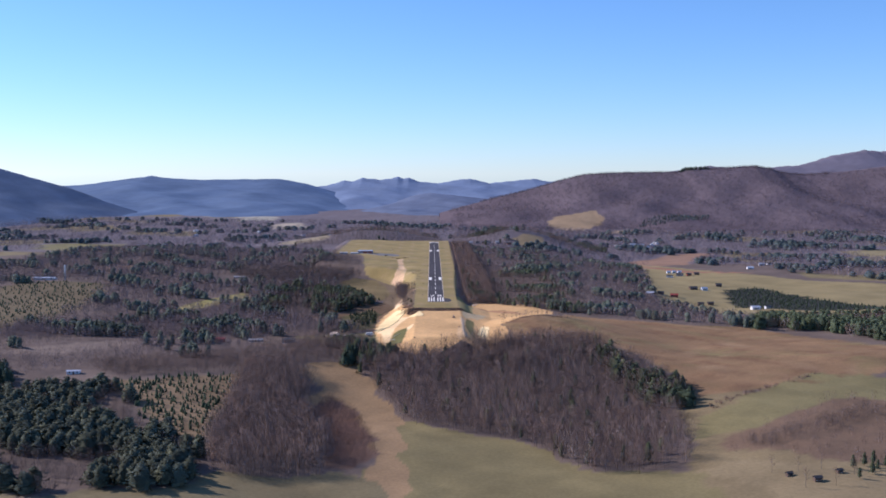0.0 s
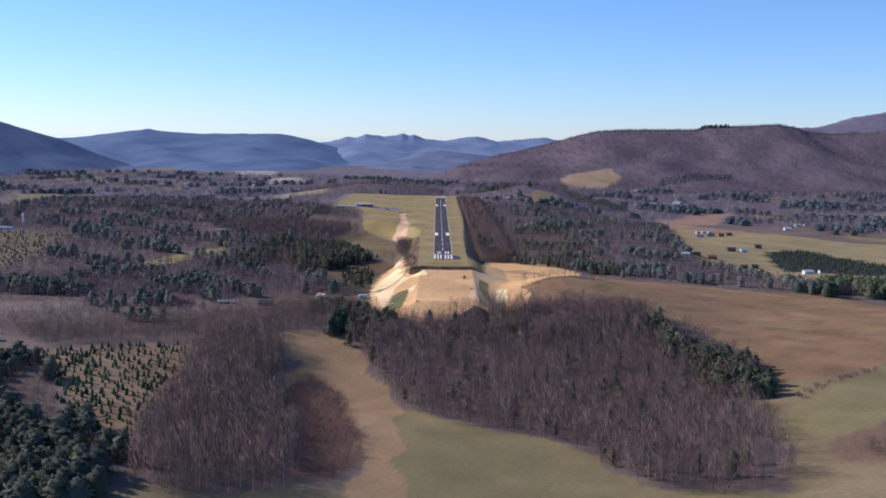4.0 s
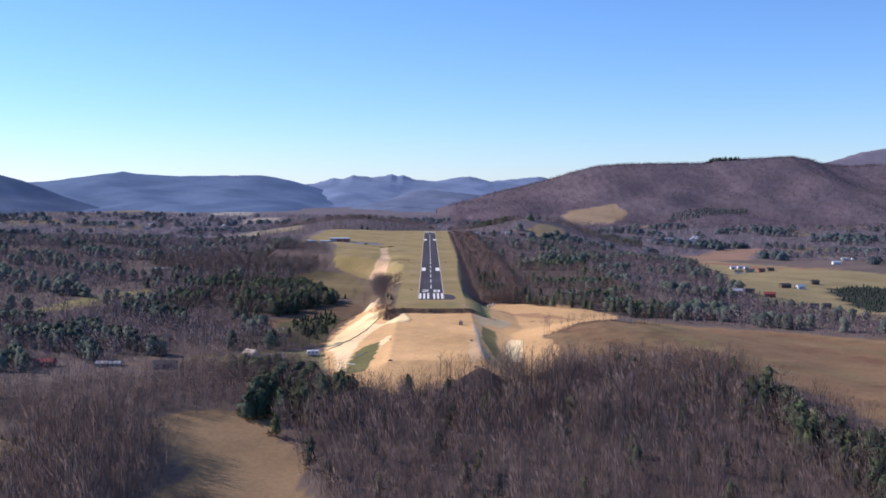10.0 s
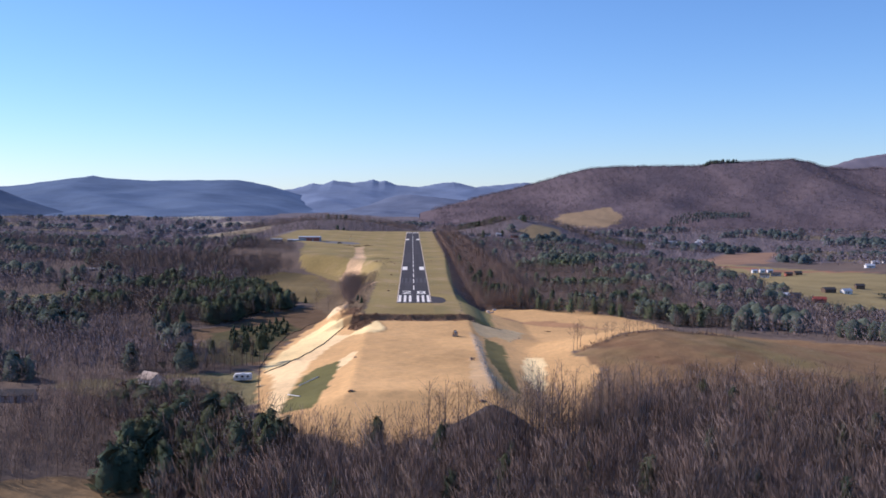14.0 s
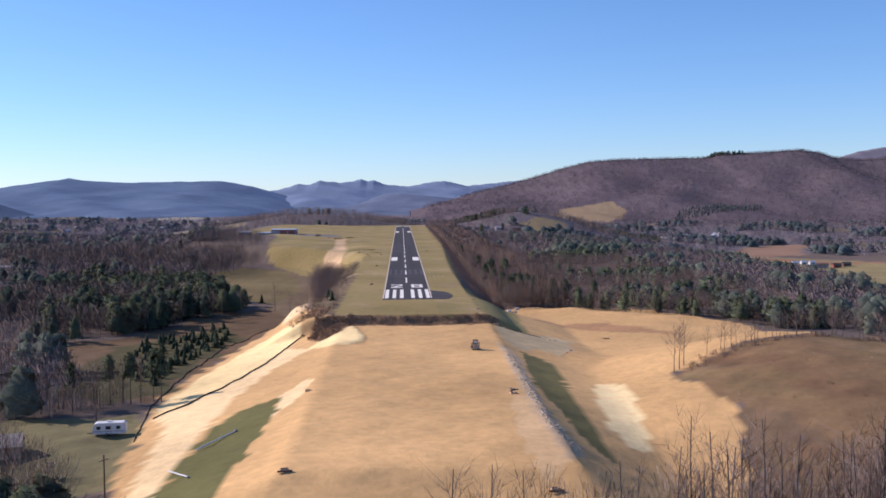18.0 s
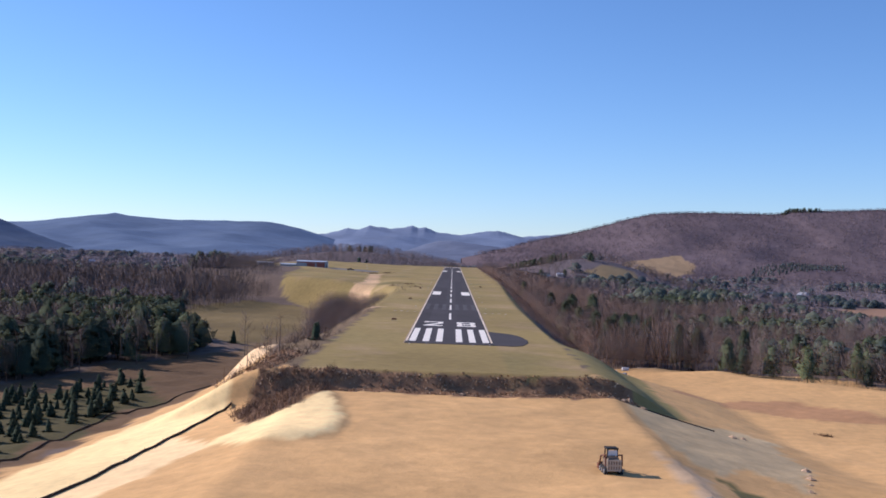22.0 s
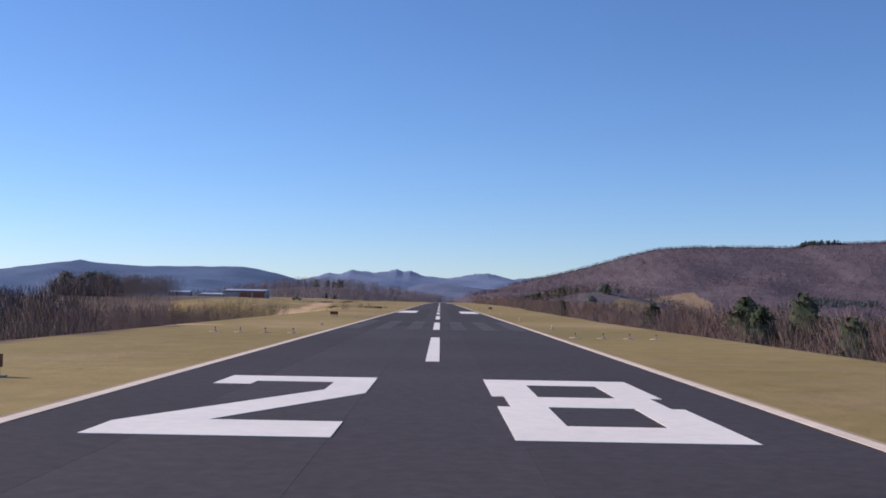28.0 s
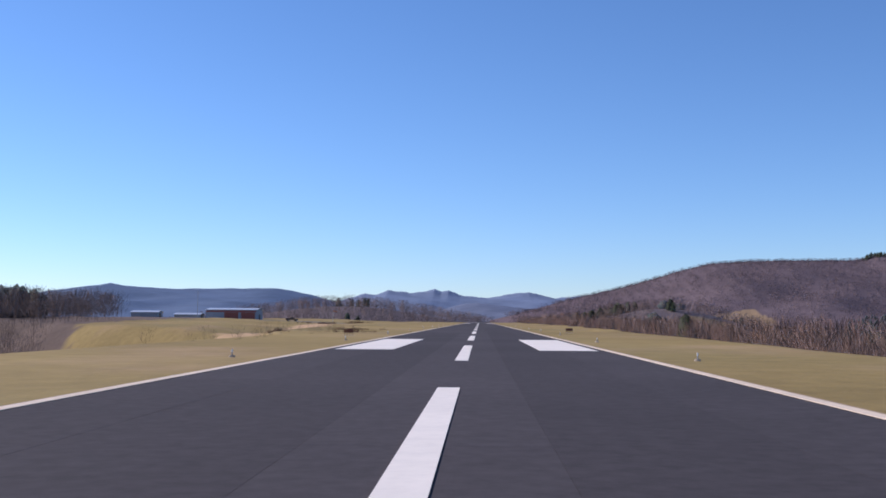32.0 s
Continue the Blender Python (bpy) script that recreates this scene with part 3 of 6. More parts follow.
# ---- mountains ----
def range_mesh(name, crest_x, crest_z, y0, front, foot, colour, spurs, steps=(220, 40), crag=0.0, mat=FAR_RANGE, steep=1.7):
    """A mountain range whose crest stands over the line y = y0, with spurs running down to its foot."""
    xs = np.linspace(crest_x[0], crest_x[-1], steps[0])
    ys = np.r_[np.linspace(y0 - front, y0, steps[1]), np.linspace(y0, y0 + 60, 4)[1:]]

    def height(x, y):
        top = np.interp(x, crest_x, crest_z) - (8 if mat is FAR_RANGE else 0)
        mean = sum(np.interp(x + d, crest_x, crest_z) for d in range(-120, 121, 20)) / 13
        t = np.clip((y - (y0 - front)) / front, 0, 1)
        side = np.where(y > y0, 1 - (y - y0) / 60, t ** steep)
        gully = spurs * np.sin(np.pi * t) * (wobble(x, y * 0.35, spurs * 5.5, 2.0) + 0.5 * wobble(x, y * 0.6, spurs * 2.2, 6.0))
        top = top + crag * (np.abs(wobble(x, y, 24.0, 5.0)) + 0.5 * np.abs(wobble(x, y, 9.0, 2.0)) - 0.5) * smooth(0.95, 1.0, t)
        # backdrop flanks are smoothed to weaken light and shade as haze would
        if mat is FAR_RANGE:
            top = mean + (top - mean) * t ** 9
        return foot + (top - foot) * side + (0.5 if mat is FAR_RANGE else 0.6) * gully * (top > foot + 3) + (t > 0.9) * 0.03 * spurs * wobble(x, y, spurs * 0.6, 3.0)

    def tone(x, y):
        c = np.empty((*x.shape, 3))
        c[:] = colour
        # towards the right the haze colour turns browner
        if colour == HAZE_FAR:
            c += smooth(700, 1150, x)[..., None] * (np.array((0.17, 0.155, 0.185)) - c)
        if mat is FAR_HILL:
            for field in (FIELD_A, FIELD_B):
                c[inside(x, y, field, 10)] = (0.34, 0.245, 0.145)
        return c * (1 + 0.08 * wobble(x, y, spurs * 3.0, 1.5) + 0.07 * wobble(x, y, spurs * 1.1, 8.0))[..., None]

    return with_material(grid_mesh(name, xs, ys, height, tone), mat), height


# the blue of the ranges and ridges is haze put into base colour
HAZE_FAR, HAZE_MID, HAZY_PURPLE = (0.2, 0.245, 0.34), (0.15, 0.198, 0.285), (0.152, 0.12, 0.127)
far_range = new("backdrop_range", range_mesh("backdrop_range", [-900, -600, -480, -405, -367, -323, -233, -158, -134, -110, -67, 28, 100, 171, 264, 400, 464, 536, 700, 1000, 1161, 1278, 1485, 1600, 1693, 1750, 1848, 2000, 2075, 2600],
    [50, 66, 79, 101, 97, 113, 103, 118, 110, 115, 96, 88, 102, 110, 88, 102, 108, 95, 105, 125, 152, 167, 150, 165, 170, 185, 215, 240, 234, 260], 3880, 1150, -30, HAZE_FAR, 26, steps=(900, 40), crag=3.0)[0])
tagged(far_range, "distant craggy mountain range with twin peaks, coloured with blue haze", "mountain", kind="structure")
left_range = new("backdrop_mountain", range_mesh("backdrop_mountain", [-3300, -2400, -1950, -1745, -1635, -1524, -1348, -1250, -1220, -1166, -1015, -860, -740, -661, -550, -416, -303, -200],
    [105, 80, 71, 73, 80, 83, 107, 119, 124, 115, 106, 108, 109, 110, 89, 51, 12, -22], 3600, 1650, -30, HAZE_MID, 34, steps=(220, 70))[0])
tagged(left_range, "long wooded mountain with a small summit, coloured with blue haze", "mountain", kind="structure")
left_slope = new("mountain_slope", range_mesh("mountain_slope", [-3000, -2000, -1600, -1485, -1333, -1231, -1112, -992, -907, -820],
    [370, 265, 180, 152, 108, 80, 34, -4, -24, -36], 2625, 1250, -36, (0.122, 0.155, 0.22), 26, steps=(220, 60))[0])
tagged(left_slope, "dark wooded mountain flank falling to the valley, tinted with blue haze", "mountain", kind="structure")
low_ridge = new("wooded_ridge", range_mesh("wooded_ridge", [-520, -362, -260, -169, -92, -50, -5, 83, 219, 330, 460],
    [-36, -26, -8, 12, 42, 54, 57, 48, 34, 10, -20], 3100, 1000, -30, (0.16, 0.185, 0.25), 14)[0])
tagged(low_ridge, "low wooded ridges before the mountains, coloured with blue-grey haze", "mountain", kind="structure")
HILL_X = [20, 96, 162, 214, 265, 340, 394, 468, 525, 586, 682, 766, 792, 810, 919, 1006, 1060, 1094, 1164, 1312, 1575, 2300]
HILL_Z = [0, 21, 39, 53, 64, 84, 101, 120, 124, 127, 128, 129, 136, 138, 142, 148, 141, 129, 121, 131, 166, 210]
# the hill's purple mixes the bare woods' brown with painted haze
hill_mesh, hill_height = range_mesh("wooded_hill", HILL_X, HILL_Z, 2319, 900, -42, HAZY_PURPLE, 26, steps=(420, 110), mat=FAR_HILL, steep=1.25)
right_hill = new("wooded_hill", hill_mesh)
tagged(right_hill, "long hill of bare winter woods, its purple-brown partly haze", "hill", kind="structure")

# ---- runway ----
START, END, W, TOP = -4.2, 901.0, 8.0, 0.055
runway = tagged(new("runway", with_material(fill_mesh("runway", [(x, y, z) for z in (-0.3, 0.042) for x, y in ((-W, START), (W, START), (W, END), (-W, END))],
    [(4, 5, 6, 7), (0, 1, 5, 4), (1, 2, 6, 5), (2, 3, 7, 6), (3, 0, 4, 7)], 4), ASPHALT)), "fresh black asphalt runway with white markings", "runway", kind="structure")

lane_edges, course = [-8.0, -4.9, -1.6, 1.7, 4.9, 8.0], np.random.default_rng(5)
for x0, x1 in zip(lane_edges, lane_edges[1:]):
    y = START
    while y < END:
        y1 = min(y + course.uniform(60, 210), END)
        part("paving_lane", boxes((x0 + 0.002, x1 - 0.002, y + 0.002, y1 - 0.002, 0.03, 0.05 + course.uniform(0, 0.002))), ASPHALT, runway)
        y = y1


def marking(name, outlines, mat=PAINT, thick=0.012):
    bm = bmesh.new()
    for points in outlines:
        bm.faces.new([bm.verts.new((x, y, TOP)) for x, y in points])
    bmesh.ops.remove_doubles(bm, verts=bm.verts, dist=0.001)
    bmesh.ops.recalc_face_normals(bm, faces=bm.faces)
    up = bmesh.ops.extrude_face_region(bm, geom=bm.faces[:])
    for v in up["geom"]:
        if isinstance(v, bmesh.types.BMVert):
            v.co.z = TOP + thick
    bmesh.ops.recalc_face_normals(bm, faces=bm.faces)
    return part(name, bm, mat, runway)


def rect(x0, x1, y0, y1):
    return [(x0, y0), (x1, y0), (x1, y1), (x0, y1)]


for far_end in (False, True):
    for k in range(6):
        x = (-7.35, -4.9, -2.45, 1.23, 3.68, 6.13)[k]
        y0, y1 = (END + START - 32, END + START) if far_end else (0, 32)
        marking("threshold_stripe", [rect(x, x + 1.22, y0, y1)])
    for x in (-7.2, 4.0):
        y0, y1 = (659, 691) if far_end else (206, 237.5)
        marking("aiming_marker", [rect(x, x + 3.2, y0, y1)])
for x in (-7.35, -4.9, -2.45, 1.23, 3.68, 6.13):
    marking("faded_stripe", [rect(x, x + 1.22, 105.5, 137)], WORN, 0.002)
for n in range(18):
    y = 62.7 + 42.7 * n
    if y + 26 < END - 60:
        marking("centre_stripe", [rect(-0.27, 0.27, y, y + 25.6)])
for x in (-7.85, 7.53):
    marking("edge_line", [rect(x - 0.1 if x < 0 else x + 0.1, x + 0.22 if x < 0 else x + 0.42, -0.3, END - 4)], EDGE_PAINT)
two = [(0, 0), (1, 0), (1, 0.17), (0.40, 0.17), (1, 0.62), (1, 1), (0, 1), (0, 0.78), (0.24, 0.78), (0.24, 0.86), (0.74, 0.86), (0.74, 0.68), (0, 0.14)]
marking("runway_numeral", [[(-5.86 + 4.29 * u, 40.2 + 13.7 * v) for u, v in two]])
eight = [rect(0.07, 0.93, 0.42, 0.6), rect(0, 1, 0, 0.16), rect(0, 1, 0.86, 1), rect(0, 0.27, 0.16, 0.42), rect(0.73, 1, 0.16, 0.42), rect(0, 0.27, 0.6, 0.86), rect(0.73, 1, 0.6, 0.86)]
marking("runway_numeral", [[(1.58 + 4.2 * u, 40.2 + 13.7 * v) for u, v in r] for r in eight])
pad = [(W, START), (11.4, -4.8), (13.2, -3), (14.6, 3), (14.9, 9), (14.2, 17), (12.4, 23), (W, 28)]
tagged(part("turn_pad", slab(pad, -0.3, 0.05), ASPHALT), "rounded black asphalt turning pad beside the runway", "pavement", kind="structure")

for x0, x1 in ((-8.2, -8.0), (8.0, 8.2)):
    y0 = 28.5 if x0 > 0 else START
    part("shoulder", boxes((x0, x1, y0, END, -0.2, 0.03)), GRAVEL, runway, "narrow tan gravel shoulder")

# ---- trees: shapes one metre high, to be scaled ----
dice = np.random.default_rng(11)


def sliver(a, b, width, rng):
    """A thin pointed blade from a to b."""
    a, b = np.asarray(a, float), np.asarray(b, float)
    side = np.cross(b - a, rng.normal(size=3))
    side *= width / 2 / (np.linalg.norm(side) + 1e-9)
    return [a - side, a + side, b]


def bare_crown(rng, limbs, twigs, width, reach_out=0.2):
    """Limbs and twigs of a leafless tree, as blades."""
    out = []
    spread_out = reach_out * rng.uniform(0.8, 1.2)
    for k in range(limbs):
        h = rng.uniform(0.24, 0.84)
        turn = k * 2.4 + rng.uniform(-0.5, 0.5)
        reach = spread_out * (1.15 - 0.6 * abs(h - 0.45) / 0.45) * rng.uniform(0.7, 1.2)
        a = np.array([0, 0, h])
        b = a + (reach * math.cos(turn), reach * math.sin(turn), rng.uniform(0.1, 0.26))
        b[2] = min(b[2], 0.99)
        out.append(sliver(a, b, width * 1.6, rng))
        for _ in range(twigs):
            s = a + (b - a) * rng.uniform(0.25, 1.0)
            e = s + rng.normal(size=3) * (0.05, 0.05, 0.025) + (0.04 * math.cos(turn), 0.04 * math.sin(turn), rng.uniform(0.04, 0.13))
            out.append(sliver(s, e, width, rng))
    return np.array(out).reshape(-1, 3)


def trunk_blade(width, lean=0.0):
    return np.array([[[-width, 0, 0], [width, 0, 0], [lean, 0, 0.95]], [[0, -width, 0], [0, width, 0], [lean, 0, 0.95]]]).reshape(-1, 3)


def pine_crown(rng, levels, boughs, low=0.14, wide=0.2, blunt=0.5):
    """Whorls of uneven boughs, each a ragged kite of two blades; blunt: how round the outline is."""
    out = []
    for k in range(levels):
        h = low + (0.96 - low) * (k + rng.uniform(-0.3, 0.3)) / levels
        r = wide * max(1 - (h - low) / (1.02 - low), 0.02) ** blunt * rng.uniform(0.6, 1.2) + 0.015
        for j in range(boughs):
            turn = j * math.tau / boughs + k * 0.7 + rng.uniform(-0.5, 0.5)
            reach = r * rng.uniform(0.55, 1.25)
            half_w = reach * rng.uniform(0.35, 0.7)
            c, s = math.cos(turn), math.sin(turn)
            lift = rng.uniform(-0.03, 0.07)
            tip = np.array([reach * c, reach * s, h + lift])
            mid = np.array([reach * c * 0.6, reach * s * 0.6, h + lift * 0.5 + rng.uniform(0.0, 0.03)])
            side = np.array([-s, c, 0]) * half_w
            root = np.array([0, 0, h - rng.uniform(-0.02, 0.05)])
            out += [root, mid + side + (0, 0, rng.uniform(-0.03, 0.03)), tip, root, tip, mid - side + (0, 0, rng.uniform(-0.03, 0.03))]
    return np.array(out, float).reshape(-1, 3)


def tuft_crown(rng, clumps, blades, low=0.12, wide=0.22, size=0.075):
    """A full evergreen crown: uneven clumps of needles set round a tapering core."""
    out = []
    lop = rng.normal(size=2) * 0.03
    for k in range(clumps):
        h = low + (0.97 - low) * ((k + rng.uniform(0, 1)) / clumps) ** 0.9
        taper = max(1 - (h - low) / (1.0 - low), 0.0) ** 0.62
        r = wide * taper * rng.uniform(0.35, 1.05)
        turn = k * 2.4 + rng.uniform(-0.6, 0.6)
        mid = np.array([r * math.cos(turn) + lop[0] * h, r * math.sin(turn) + lop[1] * h, h])
        big = size * (0.55 + 0.65 * taper) * rng.uniform(0.7, 1.3)
        for _ in range(blades):
            c = mid + rng.normal(size=3) * big * (0.5, 0.5, 0.3)
            u, w = rng.normal(size=3), rng.normal(size=3) * (1, 1, 0.6)
            u, w = u / np.linalg.norm(u), w / np.linalg.norm(w)
            out += [c + big * u, c - big * 0.6 * u + big * 0.7 * w, c - big * 0.6 * u - big * 0.7 * w]
    return np.array(out).reshape(-1, 3)


def brush_clump(rng, blades, width=0.05):
    out = []
    for _ in range(blades):
        turn, lean = rng.uniform(0, math.tau), rng.uniform(0.0, 0.75)
        a = rng.normal(size=3) * (0.25, 0.25, 0)
        b = a + np.array([lean * math.cos(turn), lean * math.sin(turn), rng.uniform(0.4, 1.0)])
        out.append(sliver(a, b, width, rng))
    return np.array(out).reshape(-1, 3)


def plume(rng, blades, width, low=0.16, wide=0.2, long=(0.13, 0.28)):
    """The crown of a leafless tree: upswept twig bundles that fill a tall rounded outline."""
    out = []
    for k in range(blades):
        h = low + (0.9 - low) * (k + rng.uniform()) / blades
        room = wide * math.sqrt(max(1 - ((h - 0.52) / 0.5) ** 2, 0.05))
        r, turn = room * math.sqrt(rng.uniform(0.02, 1.0)), k * 2.4 + rng.uniform(-0.6, 0.6)
        c, s = math.cos(turn), math.sin(turn)
        a = np.array([r * c, r * s, h])
        way = np.array([0.55 * c * r / wide, 0.55 * s * r / wide, 1.0]) + rng.normal(size=3) * (0.16, 0.16, 0.0)
        b = a + way / np.linalg.norm(way) * rng.uniform(*long)
        b[2] = min(b[2], 1.0)
        out.append(sliver(a, b, width * rng.uniform(0.7, 1.3), rng) if rng.uniform() < 0.65 else sliver(b, a, width * rng.uniform(0.6, 1.0), rng))
    return np.array(out).reshape(-1, 3)


def needle_core(rng, rings, sides, low=0.1, wide=0.2, blunt=0.6):
    """The dense inner mass of an evergreen: a closed, uneven, tapering body of stacked whorls."""
    rows = []
    for k in range(rings):
        h = low + (0.9 - low) * k / (rings - 1 + 0.35)
        r = wide * max(1 - (h - low) / (1.04 - low), 0.03) ** blunt * (0.72 if k == 0 else 1.0)
        off = rng.normal(size=2) * wide * 0.12
        rows.append([np.array([r * f * math.cos(t) + off[0], r * f * math.sin(t) + off[1], h + rng.uniform(-0.04, 0.04)])
                     for f, t in ((rng.uniform(0.62, 1.25), (j + 0.5 * (k % 2)) * math.tau / sides) for j in range(sides))])
    out = []
    for a, b in zip(rows, rows[1:]):
        for j in range(sides):
            n = (j + 1) % sides
            out += [a[j], a[n], b[j], a[n], b[n], b[j]]
    tip = np.array([0.0, 0.0, rng.uniform(0.95, 1.0)])
    for j in range(sides):
        out += [rows[-1][j], rows[-1][(j + 1) % sides], tip]
    return np.array(out).reshape(-1, 3)


def soft_normals(v, lift, wide=0.22):
    """Outward directions that shade a plant as one soft body, and its triangles turned to face that way."""
    n = np.stack([v[:, 0] / wide, v[:, 1] / wide, (v[:, 2] - 0.45) * 1.5 + lift], 1)
    n /= np.linalg.norm(n, axis=1, keepdims=True) + 1e-6
    t, m = v.reshape(-1, 3, 3).copy(), n.reshape(-1, 3, 3).copy()
    face = np.cross(t[:, 1] - t[:, 0], t[:, 2] - t[:, 0])
    face /= np.linalg.norm(face, axis=1, keepdims=True) + 1e-12
    flip = (face * m.mean(1)).sum(1) < 0
    t[flip], m[flip], face[flip] = t[flip][:, ::-1], m[flip][:, ::-1], -face[flip]
    m = m + 0.35 * face[:, None, :]
    return t.reshape(-1, 3), (m / np.linalg.norm(m, axis=2, keepdims=True)).reshape(-1, 3)


def set_normals(me, n):
    """Stores the soft directions on a mesh."""
    me.attributes.new("custom_normal", "FLOAT_VECTOR", "POINT").data.foreach_set("vector", np.asarray(n, np.float32).ravel())


BARE_NEAR = [np.r_[trunk_blade(0.011), bare_crown(dice, 5, 1, 0.009, 0.16), plume(dice, 115, 0.0155, 0.16, 0.25)] for _ in range(6)]
BARE_MID = [np.r_[trunk_blade(0.012), plume(dice, 46, 0.036, 0.12, 0.27, (0.14, 0.3))] for _ in range(5)]
BARE_FAR = [plume(dice, 26, 0.075, 0.04, 0.3, (0.16, 0.34)) for _ in range(5)]
BARE_FINE = [np.r_[trunk_blade(0.008), bare_crown(dice, 12, 3, 0.006), plume(dice, 330, 0.006, 0.12, 0.27, (0.08, 0.2))] for _ in range(5)]
BARE_SOFT = [np.r_[trunk_blade(0.008), bare_crown(dice, 5, 1, 0.006, 0.18), plume(dice, 130, 0.0095, 0.14, 0.26, (0.1, 0.24))] for _ in range(5)]
SAPLING_FINE = [np.r_[trunk_blade(0.005), plume(dice, 90, 0.012, 0.02, 0.34, (0.14, 0.34))] for _ in range(6)]
SAPLING = [np.r_[trunk_blade(0.007), plume(dice, 44, 0.026, 0.03, 0.3, (0.16, 0.36))] for _ in range(6)]
PINE_NEAR = [np.r_[trunk_blade(0.012), needle_core(dice, 6, 6, 0.16, 0.16, 0.5), tuft_crown(dice, 26, 3, 0.12, 0.27, 0.085)] for _ in range(5)]
PINE_ROUND = [np.r_[needle_core(dice, 6, 7, 0.06, 0.22, 0.45), tuft_crown(dice, 34, 3, 0.08, 0.34, 0.1)] for _ in range(5)]
PINE_MID = [np.r_[needle_core(dice, 5, 5, 0.04, 0.2, 0.45), tuft_crown(dice, 10, 2, 0.08, 0.31, 0.12)] for _ in range(5)]
PINE_FAR = [needle_core(dice, 4, 5, 0.03, 0.26, 0.45) for _ in range(4)]
FIR_SMALL = [needle_core(dice, 4, 5, 0.03, 0.3, 0.85) for _ in range(3)]
CLOD = [brush_clump(dice, 9, 0.45) for _ in range(3)]
BRUSH = [brush_clump(dice, 14) for _ in range(3)]


def scatter(outline, gap, ragged=4.0, keep=1.0):
    """Uneven places inside an outline, about `gap` metres apart."""
    px, py = np.array(outline).T
    gx, gy = np.meshgrid(np.arange(px.min() - ragged, px.max() + ragged, gap), np.arange(py.min() - ragged, py.max() + ragged, gap))
    gx, gy = gx + dice.uniform(-0.5, 0.5, gx.shape) * gap, gy + dice.uniform(-0.5, 0.5, gy.shape) * gap
    ok = inside(gx, gy, outline, ragged) & (dice.uniform(size=gx.shape) < keep)
    return np.stack([gx[ok], gy[ok]], 1)


def planted(name, places, shapes, height, tones, mat, label, category, sink=0.15, widen=1.0, tone_spread=0.28, height_of=None, top=None):
    """Many plants as one object: each a turned and scaled shape, its tone picked from `tones`."""
    v_all, c_all, n_all = [], [], []
    pick = dice.integers(0, len(shapes), len(places))
    tones = np.array(tones)
    for k, shape in enumerate(shapes):
        p = places[pick == k]
        n = len(p)
        if not n:
            continue
        h = dice.uniform(*height, n)
        base = (height_of or ground_with_relief)(p[:, 0], p[:, 1]) - sink
        if top:
            h = np.maximum(dice.uniform(*top, n) - base, h)
        w = h * dice.uniform(0.85, 1.3, n) * widen
        a = dice.uniform(0, math.tau, n)
        c, s = np.cos(a)[:, None], np.sin(a)[:, None]
        shape, soft = soft_normals(shape, 0.5 if mat in (NEEDLES, FIR) else 0.9)
        n_all.append(np.stack([soft[None, :, 0] * c - soft[None, :, 1] * s, soft[None, :, 0] * s + soft[None, :, 1] * c, soft[None, :, 2] + 0 * c], -1).reshape(-1, 3))
        x = (shape[None, :, 0] * c - shape[None, :, 1] * s) * w[:, None] + p[:, 0:1]
        y = (shape[None, :, 0] * s + shape[None, :, 1] * c) * w[:, None] + p[:, 1:2]
        z = shape[None, :, 2] * h[:, None] + base[:, None]
        v_all.append(np.stack([x, y, z], -1).reshape(-1, 3))
        tone = tones[dice.integers(0, len(tones), n)] * dice.uniform(1 - tone_spread, 1 + tone_spread, (n, 1))
        c_all.append(np.repeat(tone, len(shape), 0))
    v, c = np.concatenate(v_all), np.concatenate(c_all)
    me = fill_mesh(name, v, np.arange(len(v)).reshape(-1, 3), 3, c, "tone", True)
    set_normals(me, np.concatenate(n_all))
    return tagged(new(name, with_material(me, mat)), label, category, kind="stuff")


WOOD_TONES = [(0.225, 0.168, 0.146), (0.25, 0.188, 0.16), (0.2, 0.15, 0.134), (0.235, 0.163, 0.134), (0.27, 0.212, 0.176)]
# darkened wood tones; shade on the woods' near sides is put in
DARK_SHADE_TONES = [(0.15, 0.117, 0.105), (0.175, 0.135, 0.118), (0.13, 0.104, 0.098)]
BELT_TONES = [(0.2, 0.145, 0.122), (0.22, 0.165, 0.138), (0.175, 0.13, 0.115)]
SLOPE_TONES = [(0.231, 0.176, 0.152), (0.264, 0.202, 0.173), (0.204, 0.154, 0.136), (0.253, 0.176, 0.141)]
PINE_TONES = [(0.069, 0.085, 0.051), (0.083, 0.099, 0.054), (0.057, 0.075, 0.048), (0.103, 0.115, 0.057)]
WARM_TONES = [(0.235, 0.145, 0.112), (0.2, 0.135, 0.112), (0.262, 0.182, 0.138)]
# the hill's tree tones are tinted with some bluish haze
HILL_HAZE_TONES = [(0.176, 0.138, 0.142), (0.19, 0.147, 0.152), (0.164, 0.13, 0.138)]
SOFT_PINE = [(0.1, 0.12, 0.066), (0.118, 0.138, 0.07), (0.084, 0.104, 0.062)]
# valley and far trees: blue-grey haze is mixed into their own colours
VALLEY_HAZE_TONES = [(0.215, 0.172, 0.172), (0.242, 0.194, 0.19), (0.192, 0.154, 0.158), (0.222, 0.172, 0.162)]
VALLEY_HAZE_PINE = [(0.112, 0.128, 0.095), (0.132, 0.148, 0.106), (0.092, 0.11, 0.086)]
FAR_HAZE_TONES = [(0.25, 0.205, 0.22), (0.275, 0.225, 0.235), (0.225, 0.187, 0.205)]
FAR_HAZE_PINE = [(0.085, 0.105, 0.1), (0.1, 0.12, 0.108), (0.075, 0.092, 0.092)]
